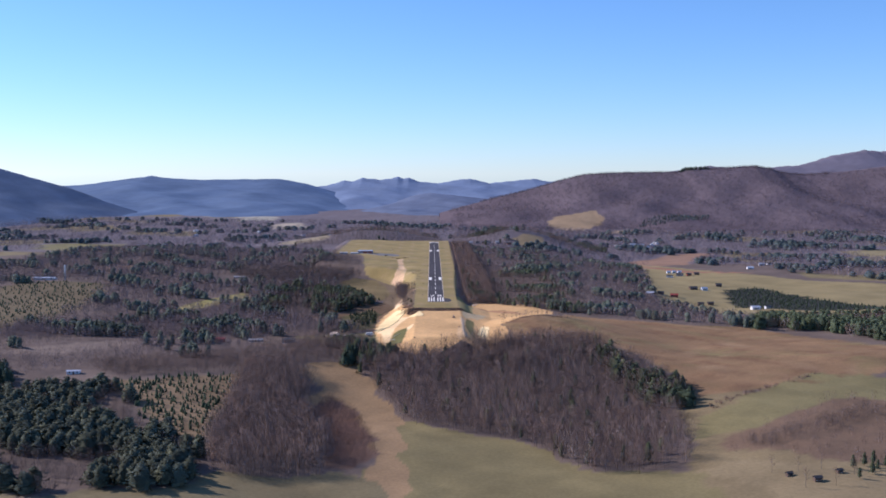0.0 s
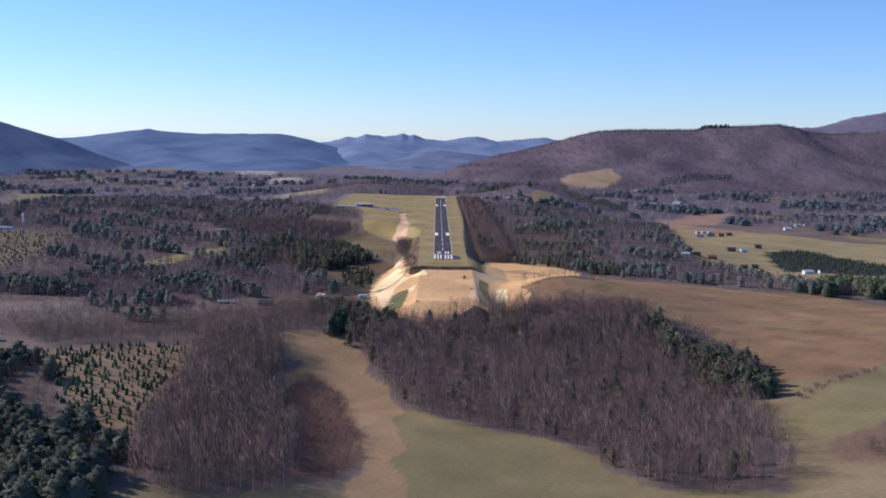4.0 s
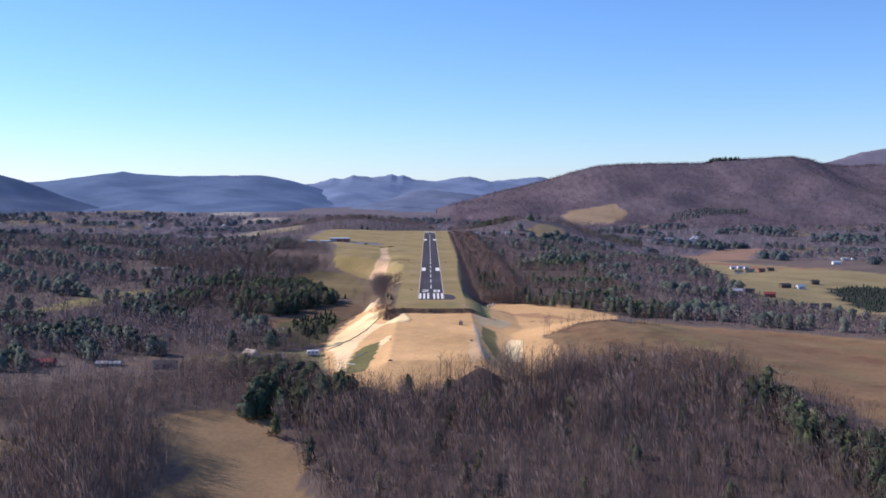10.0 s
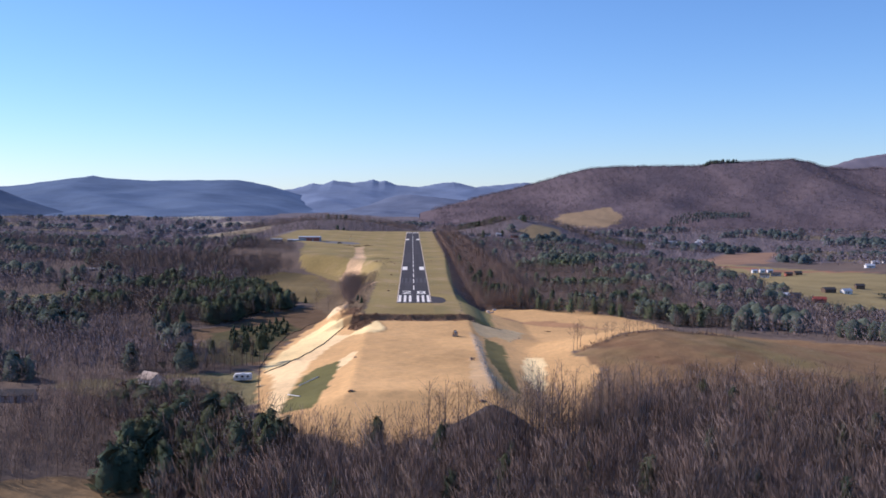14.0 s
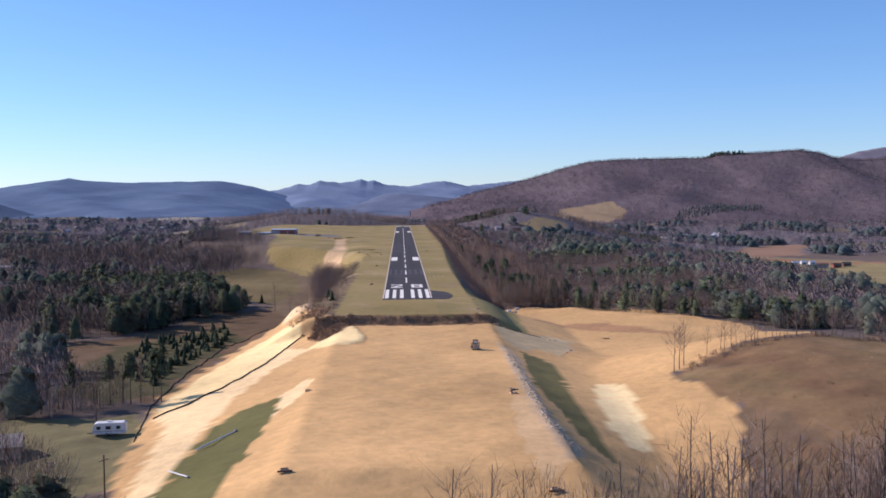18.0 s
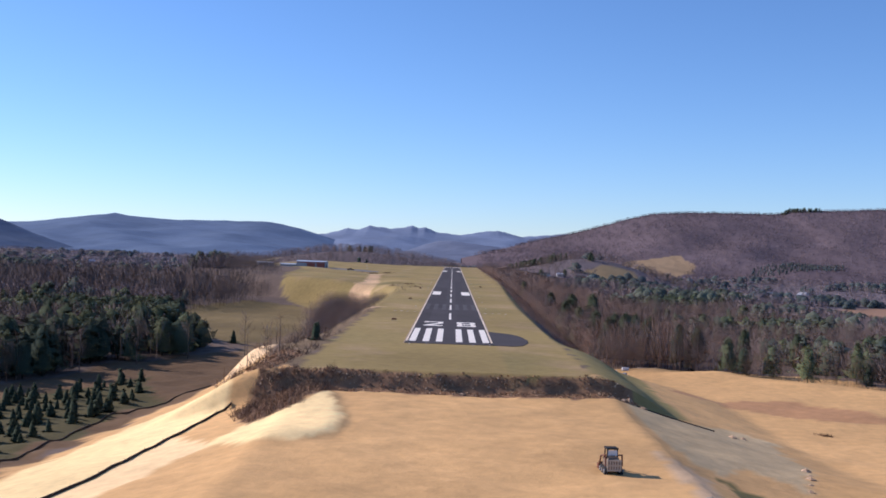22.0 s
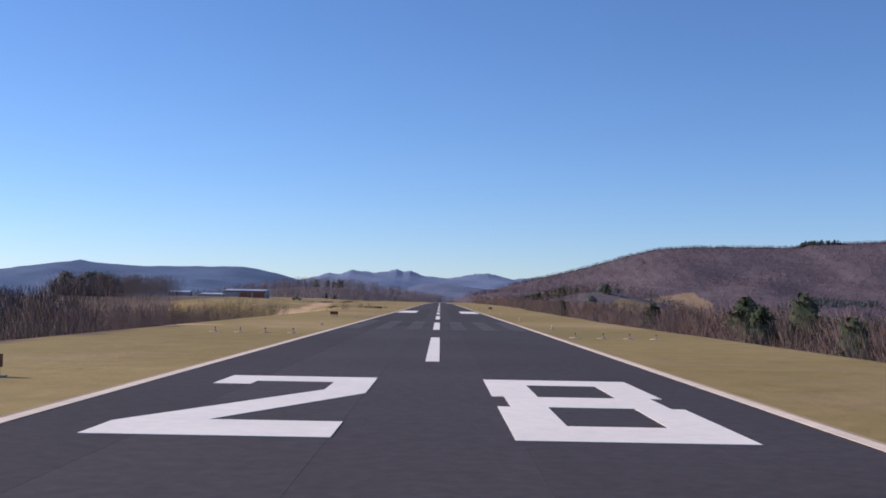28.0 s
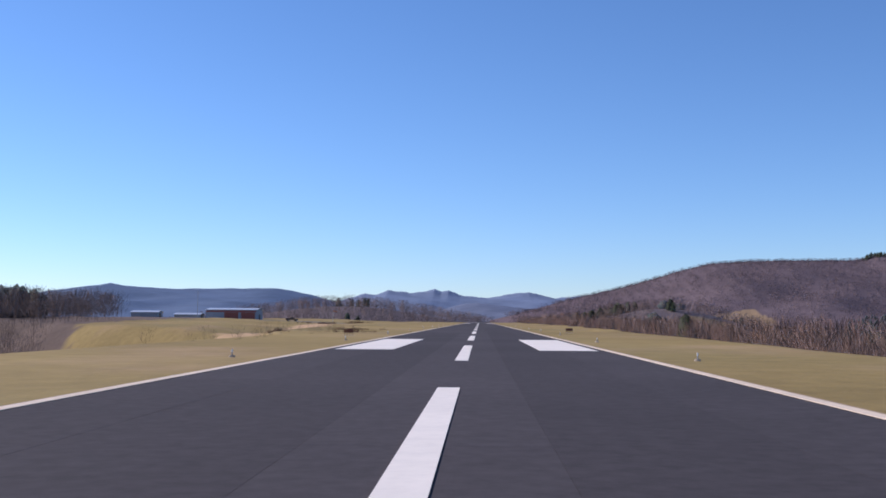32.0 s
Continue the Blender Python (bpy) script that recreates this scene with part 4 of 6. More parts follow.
DRY_TONES = [(0.3, 0.2, 0.11), (0.22, 0.14, 0.08), (0.16, 0.1, 0.06), (0.36, 0.27, 0.16)]



# ---- woods ----
WOODS_LEFT = [(-480, -20), (-97, 12), (-86, 34), (-70, 44), (-62, 62), (-68, 85), (-80, 117), (-100, 191), (-116, 243), (-126, 295), (-108, 348), (-94, 352), (-98, 400), (-107, 470), (-128, 520), (-150, 575), (-165, 585), (-190, 660), (-200, 900), (-560, 900), (-620, 400)]
WOODS_YARD = [(-420, -150), (-66, -130), (-60, -112), (-72, -85), (-80, -40), (-100, -4), (-130, 5), (-420, -60)]
WOODS_RIGHT = [(45.0, 55.3), (42, 64), (40, 120), (40, 262), (40, 930), (120, 960), (330, 760), (330, 600), (300, 440), (262, 250), (282.9, 57.4), (304.8, -6.8), (283.2, -86.4), (229.4, -84.0), (124.2, -9.6), (115.3, 12.2), (85.3, 63.6)]
WOODS_BEHIND = [(229.4, -84.0), (283.9, -86.6), (304.8, -6.8), (420, 0), (520, -40), (480, -180), (390, -215), (330, -110)]
WOODS_OUTER = [(-700, -420), (-292, -335), (-285, -300), (-400, -215), (-440, -150), (-700, -100)]
WOODS_FAR_LEFT = [(-1700, 900), (-200, 900), (-140, 960), (40, 960), (200, 1150), (420, 1500), (150, 1900), (-1500, 2300)]
WOODS_FAR_RIGHT = [(330, 760), (420, 900), (560, 620), (700, 440), (950, 420), (1700, 1000), (1600, 1560), (300, 1480), (130, 960)]
LEFT_BANK = [(-23.5, 8), (-22.5, 60), (-22, 130), (-22.5, 178), (-28, 188), (-40, 200), (-44, 180), (-40, 120), (-34, 60), (-31, 10)]
RIGHT_BANK = [(24, 44), (21.5, 100), (23, 200), (25.5, 300), (26, 900), (34, 900), (33, 200), (33, 60)]
RIGHT_EDGE = [(33, 56), (32, 100), (32, 300), (33, 920), (62, 920), (66, 300), (62, 60)]
PLATEAU_WOOD = [(-97, 330), (-99, 400), (-106, 465), (-126, 505), (-190, 540), (-190, 340)]
END_WOOD = [(-260, 940), (-24, 935), (20, 960), (0, 1100), (-250, 1130)]
FRONT_ROW = [(-44, -222), (-10, -233), (18, -238), (40, -232), (62, -205), (66, -214), (45, -246), (10, -252), (-30, -245)]
PINE_TIP = [(-66, -233), (-40, -226), (-30, -240), (-45, -262), (-68, -258)]
PINE_EDGE = [(122, -235), (130, -230), (136, -280), (168, -312), (158, -366), (146, -360), (128, -328), (118, -262)]
SHELTER_ROW = [(157, -462), (205, -433), (254, -389), (260, -400), (207, -447), (165, -472)]
HILL_PINES = [(520, 1700), (640, 1690), (745, 1790), (700, 1815), (560, 1760)]
MIDDLE_WOOD = [(-560, -60), (-420, -60), (-130, -128), (-150, -236), (-250, -260), (-292, -300), (-560, -320)]
YARD_TREES = [(-118, -150), (-96, -142), (-60, -165), (-50, -185), (-46, -215), (-62, -228), (-100, -200)]
HILL_WOOD = [(60, 1430), (1500, 1430), (2000, 2300), (60, 2300)]
LEFT_EDGE = [(-24.5, 20), (-22.5, 80), (-22, 180), (-25, 192), (-28, 120), (-29, 40)]
FRONT_RIGHT = [(28, -238), (60, -216), (115, -212), (122, -240), (60, -278), (28, -264)]
FRONT_LEFT = [(-45, -240), (28, -244), (28, -266), (-45, -272)]
EDGE_WOOD = [(-120, -4), (-102, 2), (-90, 13), (-80, 37), (-69, 61), (-70, 85), (-82, 117), (-101, 191), (-135, 195), (-125, 60)]
YARD_PINES = [(-76, -168), (-58, -160), (-50, -172), (-46, -205), (-64, -222), (-84, -200)]
XMAS_SMALL = [(-84, -6), (-61, 28), (-56.5, -3), (-60, -60), (-58, -98), (-66, -84), (-75, -50)]
HEDGE = [(168, -362), (205, -336), (262, -292), (259, -297), (203, -344), (168, -372)]


def in_woods(outline, gap, ragged=4.0, keep=1.0):
    """Places in an outline that no field, road or clearing covers."""
    p = scatter(outline, gap, ragged, keep)
    ok = np.ones(len(p), bool)
    for cover, colour, rough_edge in COVERS:
        ok &= ~inside(p[:, 0], p[:, 1], cover, rough_edge)
    return p[ok]


def mixed(outline, gap, shapes, bare_h, pine_h, share, patch, what, seed, ragged=4.0, where=None, tones=WOOD_TONES, pines=PINE_TONES, widen=1.0):
    """A wood with bare trees and loose groups of pine."""
    p = in_woods(outline, gap, ragged)
    if where:
        p = p[where(p[:, 0], p[:, 1])]
    green = wobble(p[:, 0], p[:, 1], patch, seed) + 0.6 * wobble(p[:, 0], p[:, 1], patch * 0.3, seed + 1) + dice.normal(size=len(p)) * 0.1 > 0.95 - 1.9 * share
    planted("woodland", p[~green], shapes[0], bare_h, tones, TWIGS, "bare grey-brown hardwood trees " + what, "forest", widen=widen)
    planted("pine_wood", p[green], shapes[1], pine_h, pines, NEEDLES, "dark green pines standing " + what, "forest", widen=1.5 * widen)


def on_hill(x, y):
    return np.maximum(ground_with_relief(x, y), hill_height(x, y))


MID, FAR = (BARE_MID, PINE_MID), (BARE_FAR, PINE_FAR)
planted("woodland", scatter(FOREST_MAIN, 4.1, 3), BARE_NEAR, (7.5, 14.5), WOOD_TONES, TWIGS, "dense bare grey-brown winter hardwood forest on the hillside", "forest")
planted("woodland", scatter(FOREST_LEFT, 3.7, 3), BARE_NEAR, (10, 16), SLOPE_TONES, TWIGS, "bare winter wood beside the tan field", "forest")
planted("woodland", scatter(BELT, 3.7, 3), BARE_NEAR, (7, 10), BELT_TONES, TWIGS, "long belt of bare trees across the valley", "forest")
planted("pine_wood", scatter(PINE_TIP, 5.0, 3), PINE_ROUND, (8, 13), PINE_TONES, NEEDLES, "green pines at the forest's corner", "forest")
planted("pine_wood", scatter(PINE_EDGE, 4.6, 3), PINE_ROUND, (8, 13), PINE_TONES, NEEDLES, "dark pines along the forest's edge", "forest")
planted("pine_wood", scatter(FOREST_MAIN, 22.0, 3), PINE_NEAR, (7, 12), PINE_TONES, NEEDLES, "scattered pines among the bare hardwoods", "forest")
planted("woodland", scatter(FRONT_RIGHT, 3.5, 2), BARE_NEAR, (8, 11), WOOD_TONES, TWIGS, "tall bare trees along the forest's upper edge", "forest", top=(-6.5, -1.0), widen=0.8)
planted("woodland", scatter(FRONT_LEFT, 3.5, 2), BARE_NEAR, (8, 11), WOOD_TONES, TWIGS, "bare trees below the graded fill", "forest", top=(-10, -5), widen=0.75)
planted("scrub", scatter(POULTRY_YARD, 4.5, 4), SAPLING, (1.5, 3.5), VALLEY_HAZE_TONES, TWIGS, "low bare scrub before the long sheds", "scrub")
mixed(PINES_NEAR, 5.6, (BARE_NEAR, PINE_ROUND), (6, 10), (7, 12), 0.58, 34, "below the tree farm", 2.5, 6, tones=DARK_SHADE_TONES, pines=[(0.098, 0.107, 0.072), (0.116, 0.124, 0.08), (0.086, 0.096, 0.068)])
planted("scrub", scatter(RED_SCRUB, 1.9, 3, 0.9), SAPLING, (2.5, 5.5), [(0.2, 0.118, 0.092), (0.235, 0.14, 0.105), (0.165, 0.1, 0.085)], TWIGS, "reddish leafless scrub in the tan field", "scrub")
planted("scrub", scatter(SHELTER_ROW, 2.8, 3, 0.75), BARE_NEAR, (4, 7), DARK_SHADE_TONES, TWIGS, "thin row of bare trees across the pasture", "scrub")
planted("tree_farm", scatter(XMAS_NEAR, 4.1, 4, 0.8), FIR_SMALL, (1.8, 4.2), [(0.06, 0.078, 0.045), (0.075, 0.095, 0.05)], FIR, "rows of small dark firs in dry grass", "tree farm")
planted("tree_farm", scatter(LEFT_FIELD, 6.0, 4, 0.7), FIR_SMALL, (1.8, 3.8), [(0.07, 0.085, 0.05), (0.085, 0.1, 0.055)], FIR, "wide rows of young firs on the far field", "tree farm")
planted("tree_farm", scatter(ORCHARD, 5.4, 4, 0.8), FIR_SMALL, (2.0, 4.0), [(0.04, 0.052, 0.032), (0.05, 0.062, 0.036)], FIR, "dark dense rows of farmed firs in the valley", "tree farm")
close = lambda x, y: (x > -175) & (y < 230)
mixed(WOODS_LEFT, 4.4, MID, (7, 11), (7, 12), 0.3, 30, "in the valley beside the low field", 2.0, where=close, tones=DARK_SHADE_TONES)
mixed(WOODS_LEFT, 4.9, MID, (7, 11), (7, 12), 0.22, 30, "in the valley beside the runway", 2.0, where=lambda x, y: (x > -230) & (y < 520) & ~close(x, y) & ((x < -140) | (y < 300)), tones=VALLEY_HAZE_TONES, pines=VALLEY_HAZE_PINE)
mixed(WOODS_LEFT, 7.4, FAR, (7, 11), (7, 12), 0.2, 30, "in the wide valley beside the airfield", 2.0, widen=1.25, pines=VALLEY_HAZE_PINE, where=lambda x, y: (x <= -230) | (y >= 520), tones=VALLEY_HAZE_TONES)
planted("woodland", in_woods(PLATEAU_WOOD, 4.3), BARE_SOFT, (5.5, 10), DARK_SHADE_TONES, TWIGS, "bare grey-brown hardwood trees at the grass field's edge", "forest")
mixed(MIDDLE_WOOD, 6.5, MID, (6, 10), (8, 12), 0.12, 40, "along the valley road", 9.0, tones=VALLEY_HAZE_TONES, pines=VALLEY_HAZE_PINE)
planted("woodland", scatter([(-58, -114), (-66, -112), (-92, -111), (-98, -127), (-76, -127), (-60, -122)], 2.8, 1.2, 0.85), BARE_SOFT, (6, 10.5), DARK_SHADE_TONES, TWIGS, "dark bare grove below the fir plot", "forest", widen=0.85)
planted("thicket", scatter([(-53, -112), (-54.5, -118), (-60, -122), (-96, -127), (-92, -108), (-64, -107)], 1.9, 1), SAPLING_FINE, (1.2, 4.0), DARK_SHADE_TONES, TWIGS, "dark leafless undergrowth in the grove", "thicket")
planted("woodland", scatter(YARD_TREES, 4.4, 2, 0.8), BARE_NEAR, (6, 9), WOOD_TONES, TWIGS, "bare trees below the houses", "forest")
mixed(EDGE_WOOD, 3.5, (BARE_SOFT, PINE_NEAR), (7, 10.5), (7, 12), 0.5, 24, "at the low field's edge", 2.0, tones=DARK_SHADE_TONES)
mixed(YARD_PINES, 4.6, (BARE_NEAR, PINE_ROUND), (6, 9), (6, 9.5), 0.6, 20, "below the trailer", 1.0)
mixed(WOODS_YARD, 4.4, MID, (7, 11), (8, 12), 0.2, 30, "round the houses", 4.0, tones=VALLEY_HAZE_TONES, pines=VALLEY_HAZE_PINE)
mixed(WOODS_RIGHT, 4.4, (BARE_SOFT, PINE_MID), (6, 9.5), (6.5, 10), 0.22, 34, "on the slope below the runway", 6.0, where=lambda x, y: (x < 150) & (y < 420), tones=SLOPE_TONES, pines=SOFT_PINE + VALLEY_HAZE_PINE)
mixed(WOODS_RIGHT, 7.0, FAR, (6, 9.5), (8, 11), 0.2, 40, "in the valley below the runway", 6.0, widen=1.25, where=lambda x, y: (x >= 150) | (y >= 420), tones=VALLEY_HAZE_TONES, pines=VALLEY_HAZE_PINE)
sand_edge = scatter([(54, 60), (64, 49), (78, 37), (90, 28), (106, 20), (114, 11), (122, 16), (110, 34), (93, 48), (76, 62), (60, 76)], 3.4, 1.5)
planted("woodland", sand_edge, BARE_SOFT, (5.5, 9), SLOPE_TONES, TWIGS, "bare trees standing close along the sand's edge", "forest", widen=0.9)
planted("pine_wood", sand_edge[::7], PINE_NEAR, (5, 9), PINE_TONES + SOFT_PINE, NEEDLES, "pines among the bare trees by the sand", "forest", widen=1.3)
# added low growth whose dark tone gives the shade under the trees
planted("thicket", scatter([(56, 62), (79, 40), (107, 22), (116, 16), (109, 28), (80, 46), (60, 68)], 1.8, 1), SAPLING, (1.2, 3.0), DARK_SHADE_TONES, TWIGS, "undergrowth at the foot of the trees, darkened to stand in for shade", "thicket")
mixed(WOODS_BEHIND, 5.6, MID, (8, 12), (9, 13), 0.5, 40, "behind the brown field", 1.0, tones=SLOPE_TONES, pines=SOFT_PINE)
mixed(WOODS_OUTER, 8.0, MID, (7, 11), (8, 12), 0.4, 60, "at the valley's side", 3.0, tones=VALLEY_HAZE_TONES)
mixed(WOODS_FAR_LEFT, 19.0, FAR, (8, 12), (8, 12), 0.24, 90, "across the wide valley", 5.0, 20, where=lambda x, y: (np.abs(x) > 240) | (y > 1300), tones=FAR_HAZE_TONES, pines=FAR_HAZE_PINE, widen=1.9)
mixed(WOODS_FAR_RIGHT, 14.5, FAR, (8, 12), (8, 12), 0.3, 80, "among the valley farms", 7.0, 20, tones=FAR_HAZE_TONES, pines=FAR_HAZE_PINE, widen=1.8)
mixed([(40, 962), (140, 950), (150, 1120), (90, 1190), (30, 1100)], 8.0, MID, (7, 11), (8, 11), 0.12, 40, "on the ridge by the hill field", 3.0)
mixed([(95, 1020), (142, 1040), (215, 1040), (262, 1020), (275, 1150), (120, 1165)], 8.0, MID, (7, 11), (8, 11), 0.1, 40, "over the hill field", 5.0, tones=SLOPE_TONES)
mixed([(222, 1000), (330, 960), (345, 1120), (240, 1140)], 9.0, MID, (7, 11), (8, 11), 0.25, 40, "below the hill field", 4.0)
mixed(END_WOOD, 6.5, MID, (8, 11), (8, 10), 0.01, 60, "beyond the runway's far end", 3.0, tones=SLOPE_TONES)
planted("woodland", scatter([(-99, 345), (-108, 300), (-122, 262), (-200, 250), (-270, 380), (-190, 420)], 5.0, 3), BARE_MID, (7, 10), DARK_SHADE_TONES, TWIGS, "dark bare trees above the grass field", "forest", top=(-1.0, 5.0), widen=0.8)
planted("thicket", scatter(LEFT_BANK, 1.9, 1.5), SAPLING_FINE, (0.8, 2.2), DARK_SHADE_TONES + BELT_TONES, TWIGS, "bare saplings on the runway's bank", "thicket", top=(-4.0, 1.3), widen=0.8)
tall = scatter(LEFT_BANK, 3.8, 1.5)
planted("thicket", tall[tall[:, 1] > 75], BARE_SOFT, (2.0, 4.0), BELT_TONES, TWIGS, "dark bare trees on the runway's bank", "thicket", top=(-3.5, 0.9), widen=0.9)
planted("thicket", scatter(LEFT_EDGE, 1.6, 1.0, 0.8), SAPLING_FINE, (0.9, 2.4), DARK_SHADE_TONES + BELT_TONES, TWIGS, "leafless brush along the grass edge", "thicket")
bank = scatter(RIGHT_BANK, 1.9, 1.2)
planted("thicket", bank[bank[:, 1] < 260], SAPLING_FINE, (1.0, 2.6), WARM_TONES, TWIGS, "reddish bare brush along the runway's edge", "thicket")
planted("thicket", bank[bank[:, 1] >= 260][::2], SAPLING, (1.2, 2.8), WARM_TONES, TWIGS, "reddish bare brush along the far runway's edge", "thicket", widen=1.4)
edge = scatter(RIGHT_EDGE, 3.2, 1.5)
near = (edge[:, 1] < 260) & (edge[:, 0] < 50)
planted("thicket", edge[near], BARE_FINE, (6, 9), WARM_TONES + SLOPE_TONES, TWIGS, "fine-twigged bare trees beside the runway", "thicket", top=(-3.0, 1.8), widen=1.0)
planted("thicket", edge[(edge[:, 1] < 420) & ~near], BARE_SOFT, (6, 9), WARM_TONES + SLOPE_TONES, TWIGS, "slender bare trees rising beside the runway", "thicket", top=(-2.0, 2.8), widen=1.0)
planted("thicket", edge[edge[:, 1] >= 420], BARE_MID, (6, 9), WARM_TONES + SLOPE_TONES, TWIGS, "slender bare trees along the far runway", "thicket", top=(-3.0, 3.4), widen=1.1)
planted("scrub", scatter(SCRUB, 7, 6, 0.6), BARE_MID, (3, 7), WOOD_TONES, TWIGS, "thin scrub on the rough pasture", "scrub")
planted("hedge", scatter([(57, -117), (72, -107.5), (90, -104), (115, -108), (115, -111.5), (90, -108), (74, -112), (59, -121)], 1.7, 1), BRUSH, (0.8, 2.0), WARM_TONES, SHRUB, "dark ragged brush under the hedgerow", "hedge")
planted("hedge", scatter(HEDGE, 3.0, 2), BRUSH, (1.5, 3.5), WARM_TONES, SHRUB, "ragged hedge between the fields", "hedge")
planted("clods", scatter(CLIFF, 0.45, 0.4), CLOD, (0.15, 0.42), [(0.3, 0.19, 0.11), (0.36, 0.24, 0.14), (0.22, 0.14, 0.09), (0.5, 0.38, 0.26)], SHRUB, "broken clods of brown earth in the cut bank", "earth", sink=0.12)
planted("brush", scatter(CLIFF, 0.42, 0.5), BRUSH, (0.3, 0.85), [(0.36, 0.22, 0.12), (0.26, 0.155, 0.09), (0.45, 0.33, 0.19), (0.17, 0.105, 0.065)], SHRUB, "dry brown weeds and roots on the cut bank", "brush", sink=0.3)
planted("brush", scatter(BRUSH_L, 0.7, 0.6), BRUSH, (0.5, 1.5), [(0.2, 0.125, 0.08), (0.28, 0.18, 0.11), (0.14, 0.095, 0.07)], SHRUB, "brown leafless brush on the broken bank", "brush")
planted("brush", scatter([(-32, -50), (-23, -54), (-22, -30), (-20, 20), (-30, 30), (-37, 2)], 1.5, 1, 0.3), BRUSH, (0.9, 2.2), [(0.16, 0.11, 0.08), (0.2, 0.14, 0.1)], SHRUB, "leafless brush beside the bank", "brush")
planted("brush", scatter([(-23, 215), (-19, 225), (-18.5, 320), (-22, 330), (-27, 300)], 2.6, 1, 0.45), SAPLING, (0.6, 1.6), WARM_TONES, TWIGS, "low bare bushes on the grass bank", "brush")
planted("brush", scatter([(62, -123), (100, -112), (160, -130), (180, -165), (110, -190)], 2.3, 2, 0.5), BRUSH, (0.2, 0.6), [(0.45, 0.34, 0.19), (0.32, 0.21, 0.11), (0.2, 0.15, 0.07)], SHRUB, "pale dry grass tufts on the field", "brush")
planted("brush", scatter(BROWN_FIELD, 4.6, 4, 0.5), BRUSH, (0.3, 0.9), DRY_TONES, SHRUB, "tufts of dry weeds on the brown field", "brush")
crest = np.stack([np.linspace(150, 1250, 1700), np.full(1700, 2312.0)], 1) + dice.normal(size=(1700, 2)) * (2, 6)
planted("hilltop_trees", crest, BARE_FAR, (6.5, 11), HILL_HAZE_TONES, TWIGS, "bare trees along the hill's skyline", "forest", height_of=on_hill, sink=4.5)
clump = np.stack([np.linspace(770, 860, 60), np.full(60, 2310.0)], 1) + dice.normal(size=(60, 2)) * (4, 5)
planted("hilltop_pines", clump, PINE_MID, (8, 13), PINE_TONES, NEEDLES, "dark pines on the hill's skyline", "forest", height_of=on_hill, sink=2.5)
planted("hillside_trees", in_woods(HILL_WOOD, 17.0, 10), BARE_FAR, (8, 13), HILL_HAZE_TONES, TWIGS, "bare winter trees covering the long hill", "forest", height_of=on_hill, sink=2.5, widen=1.9, tone_spread=0.12)
planted("hillside_pines", scatter(HILL_PINES, 8.0, 10), PINE_FAR, (5, 8), FAR_HAZE_PINE, NEEDLES, "dark stand of pines on the hill's lower slope", "forest", height_of=on_hill)


# ---- single trees ----
def tree_thing(name, m, trunk_h, crown, crown_mat, tones, scale_h, label, bend):
    t = thing(name, m, label, "tree")
    bm = bmesh.new()
    p, r = Vector((0, 0, -0.4)), 0.012 * scale_h
    for k in range(4):
        q = Vector((bend * math.sin(k * 1.3) * 0.12, bend * math.cos(k * 1.9) * 0.12, trunk_h * scale_h * (k + 1) / 4))
        rod(bm, p, q, r, r * 0.68, 6)
        p, r = q, r * 0.68
    part("trunk", bm, BARK, t)
    crown, soft = soft_normals(crown, 0.5 if crown_mat in (NEEDLES, FIR) else 1.0)
    v = crown * scale_h
    tone = np.array(tones)[dice.integers(0, len(tones), len(v) // 3)].repeat(3, 0)
    me = fill_mesh("crown", v, np.arange(len(v)).reshape(-1, 3), 3, tone, "tone", True)
    set_normals(me, soft)
    ob = new("crown", with_material(me, crown_mat))
    ob.parent = t
    return t


def stand(x, y, turn=0.0, size=1.0, sink=0.0):
    z = float(ground_with_relief(np.array([x]), np.array([y]))[0])
    return pose(x, y, z - sink, 0, 0, turn) @ Matrix.Scale(size, 4)


def copies(first, places, size, sink=0.1):
    for x, y in places:
        copy_thing(first, stand(x, y, dice.uniform(0, 360), dice.uniform(*size), sink))


def tree_kind(name, places, kind, label, height, size=(0.75, 1.15)):
    """Three shapes of one kind of tree, copied to all the places."""
    for k in range(3):
        some = places[k::3]
        if not len(some):
            continue
        x, y = some[0]
        if kind == "bare":
            t = tree_thing(name, stand(x, y), 0.93, bare_crown(dice, 26, 10, 0.0055), TWIGS, WOOD_TONES, height, label, 1.0)
        elif kind == "slender":
            t = tree_thing(name, stand(x, y), 0.96, bare_crown(dice, 16, 6, 0.0045, 0.1), TWIGS, WOOD_TONES, height, label, 0.6)
        else:
            t = tree_thing(name, stand(x, y), 0.95, np.r_[needle_core(dice, 9, 9, 0.16, 0.17), tuft_crown(dice, 70, 4, 0.14, 0.3, 0.052)], NEEDLES, PINE_TONES, height, label, 0.3)
        copies(t, some[1:], size)


def slim_trees(places, low, high):
    """Tall thin trees whose tops reach a height between low and high."""
    for x, y in places:
        z = float(ground_with_relief(np.array([x]), np.array([y]))[0])
        tall = dice.uniform(low(x), high(x)) - z
        if len(slim) < 5:
            crown = bare_crown(dice, 20, 7, 0.0062, 0.085 + 0.012 * len(slim))
            slim.append((tree_thing("bare_tree", stand(x, y), 0.97, crown, TWIGS, WOOD_TONES, tall, "tall thin leafless tree before the graded fill", 1.2), tall))
        else:
            first, h = slim[dice.integers(0, len(slim))]
            copy_thing(first, stand(x, y, dice.uniform(0, 360), tall / h))


slim = []
slim_trees(scatter([(16, -243), (20, -232), (34, -228), (48, -226), (60, -218), (66, -224), (50, -240), (30, -246)], 3.3, 1, 0.9), lambda x: 2.0, lambda x: 10.0)
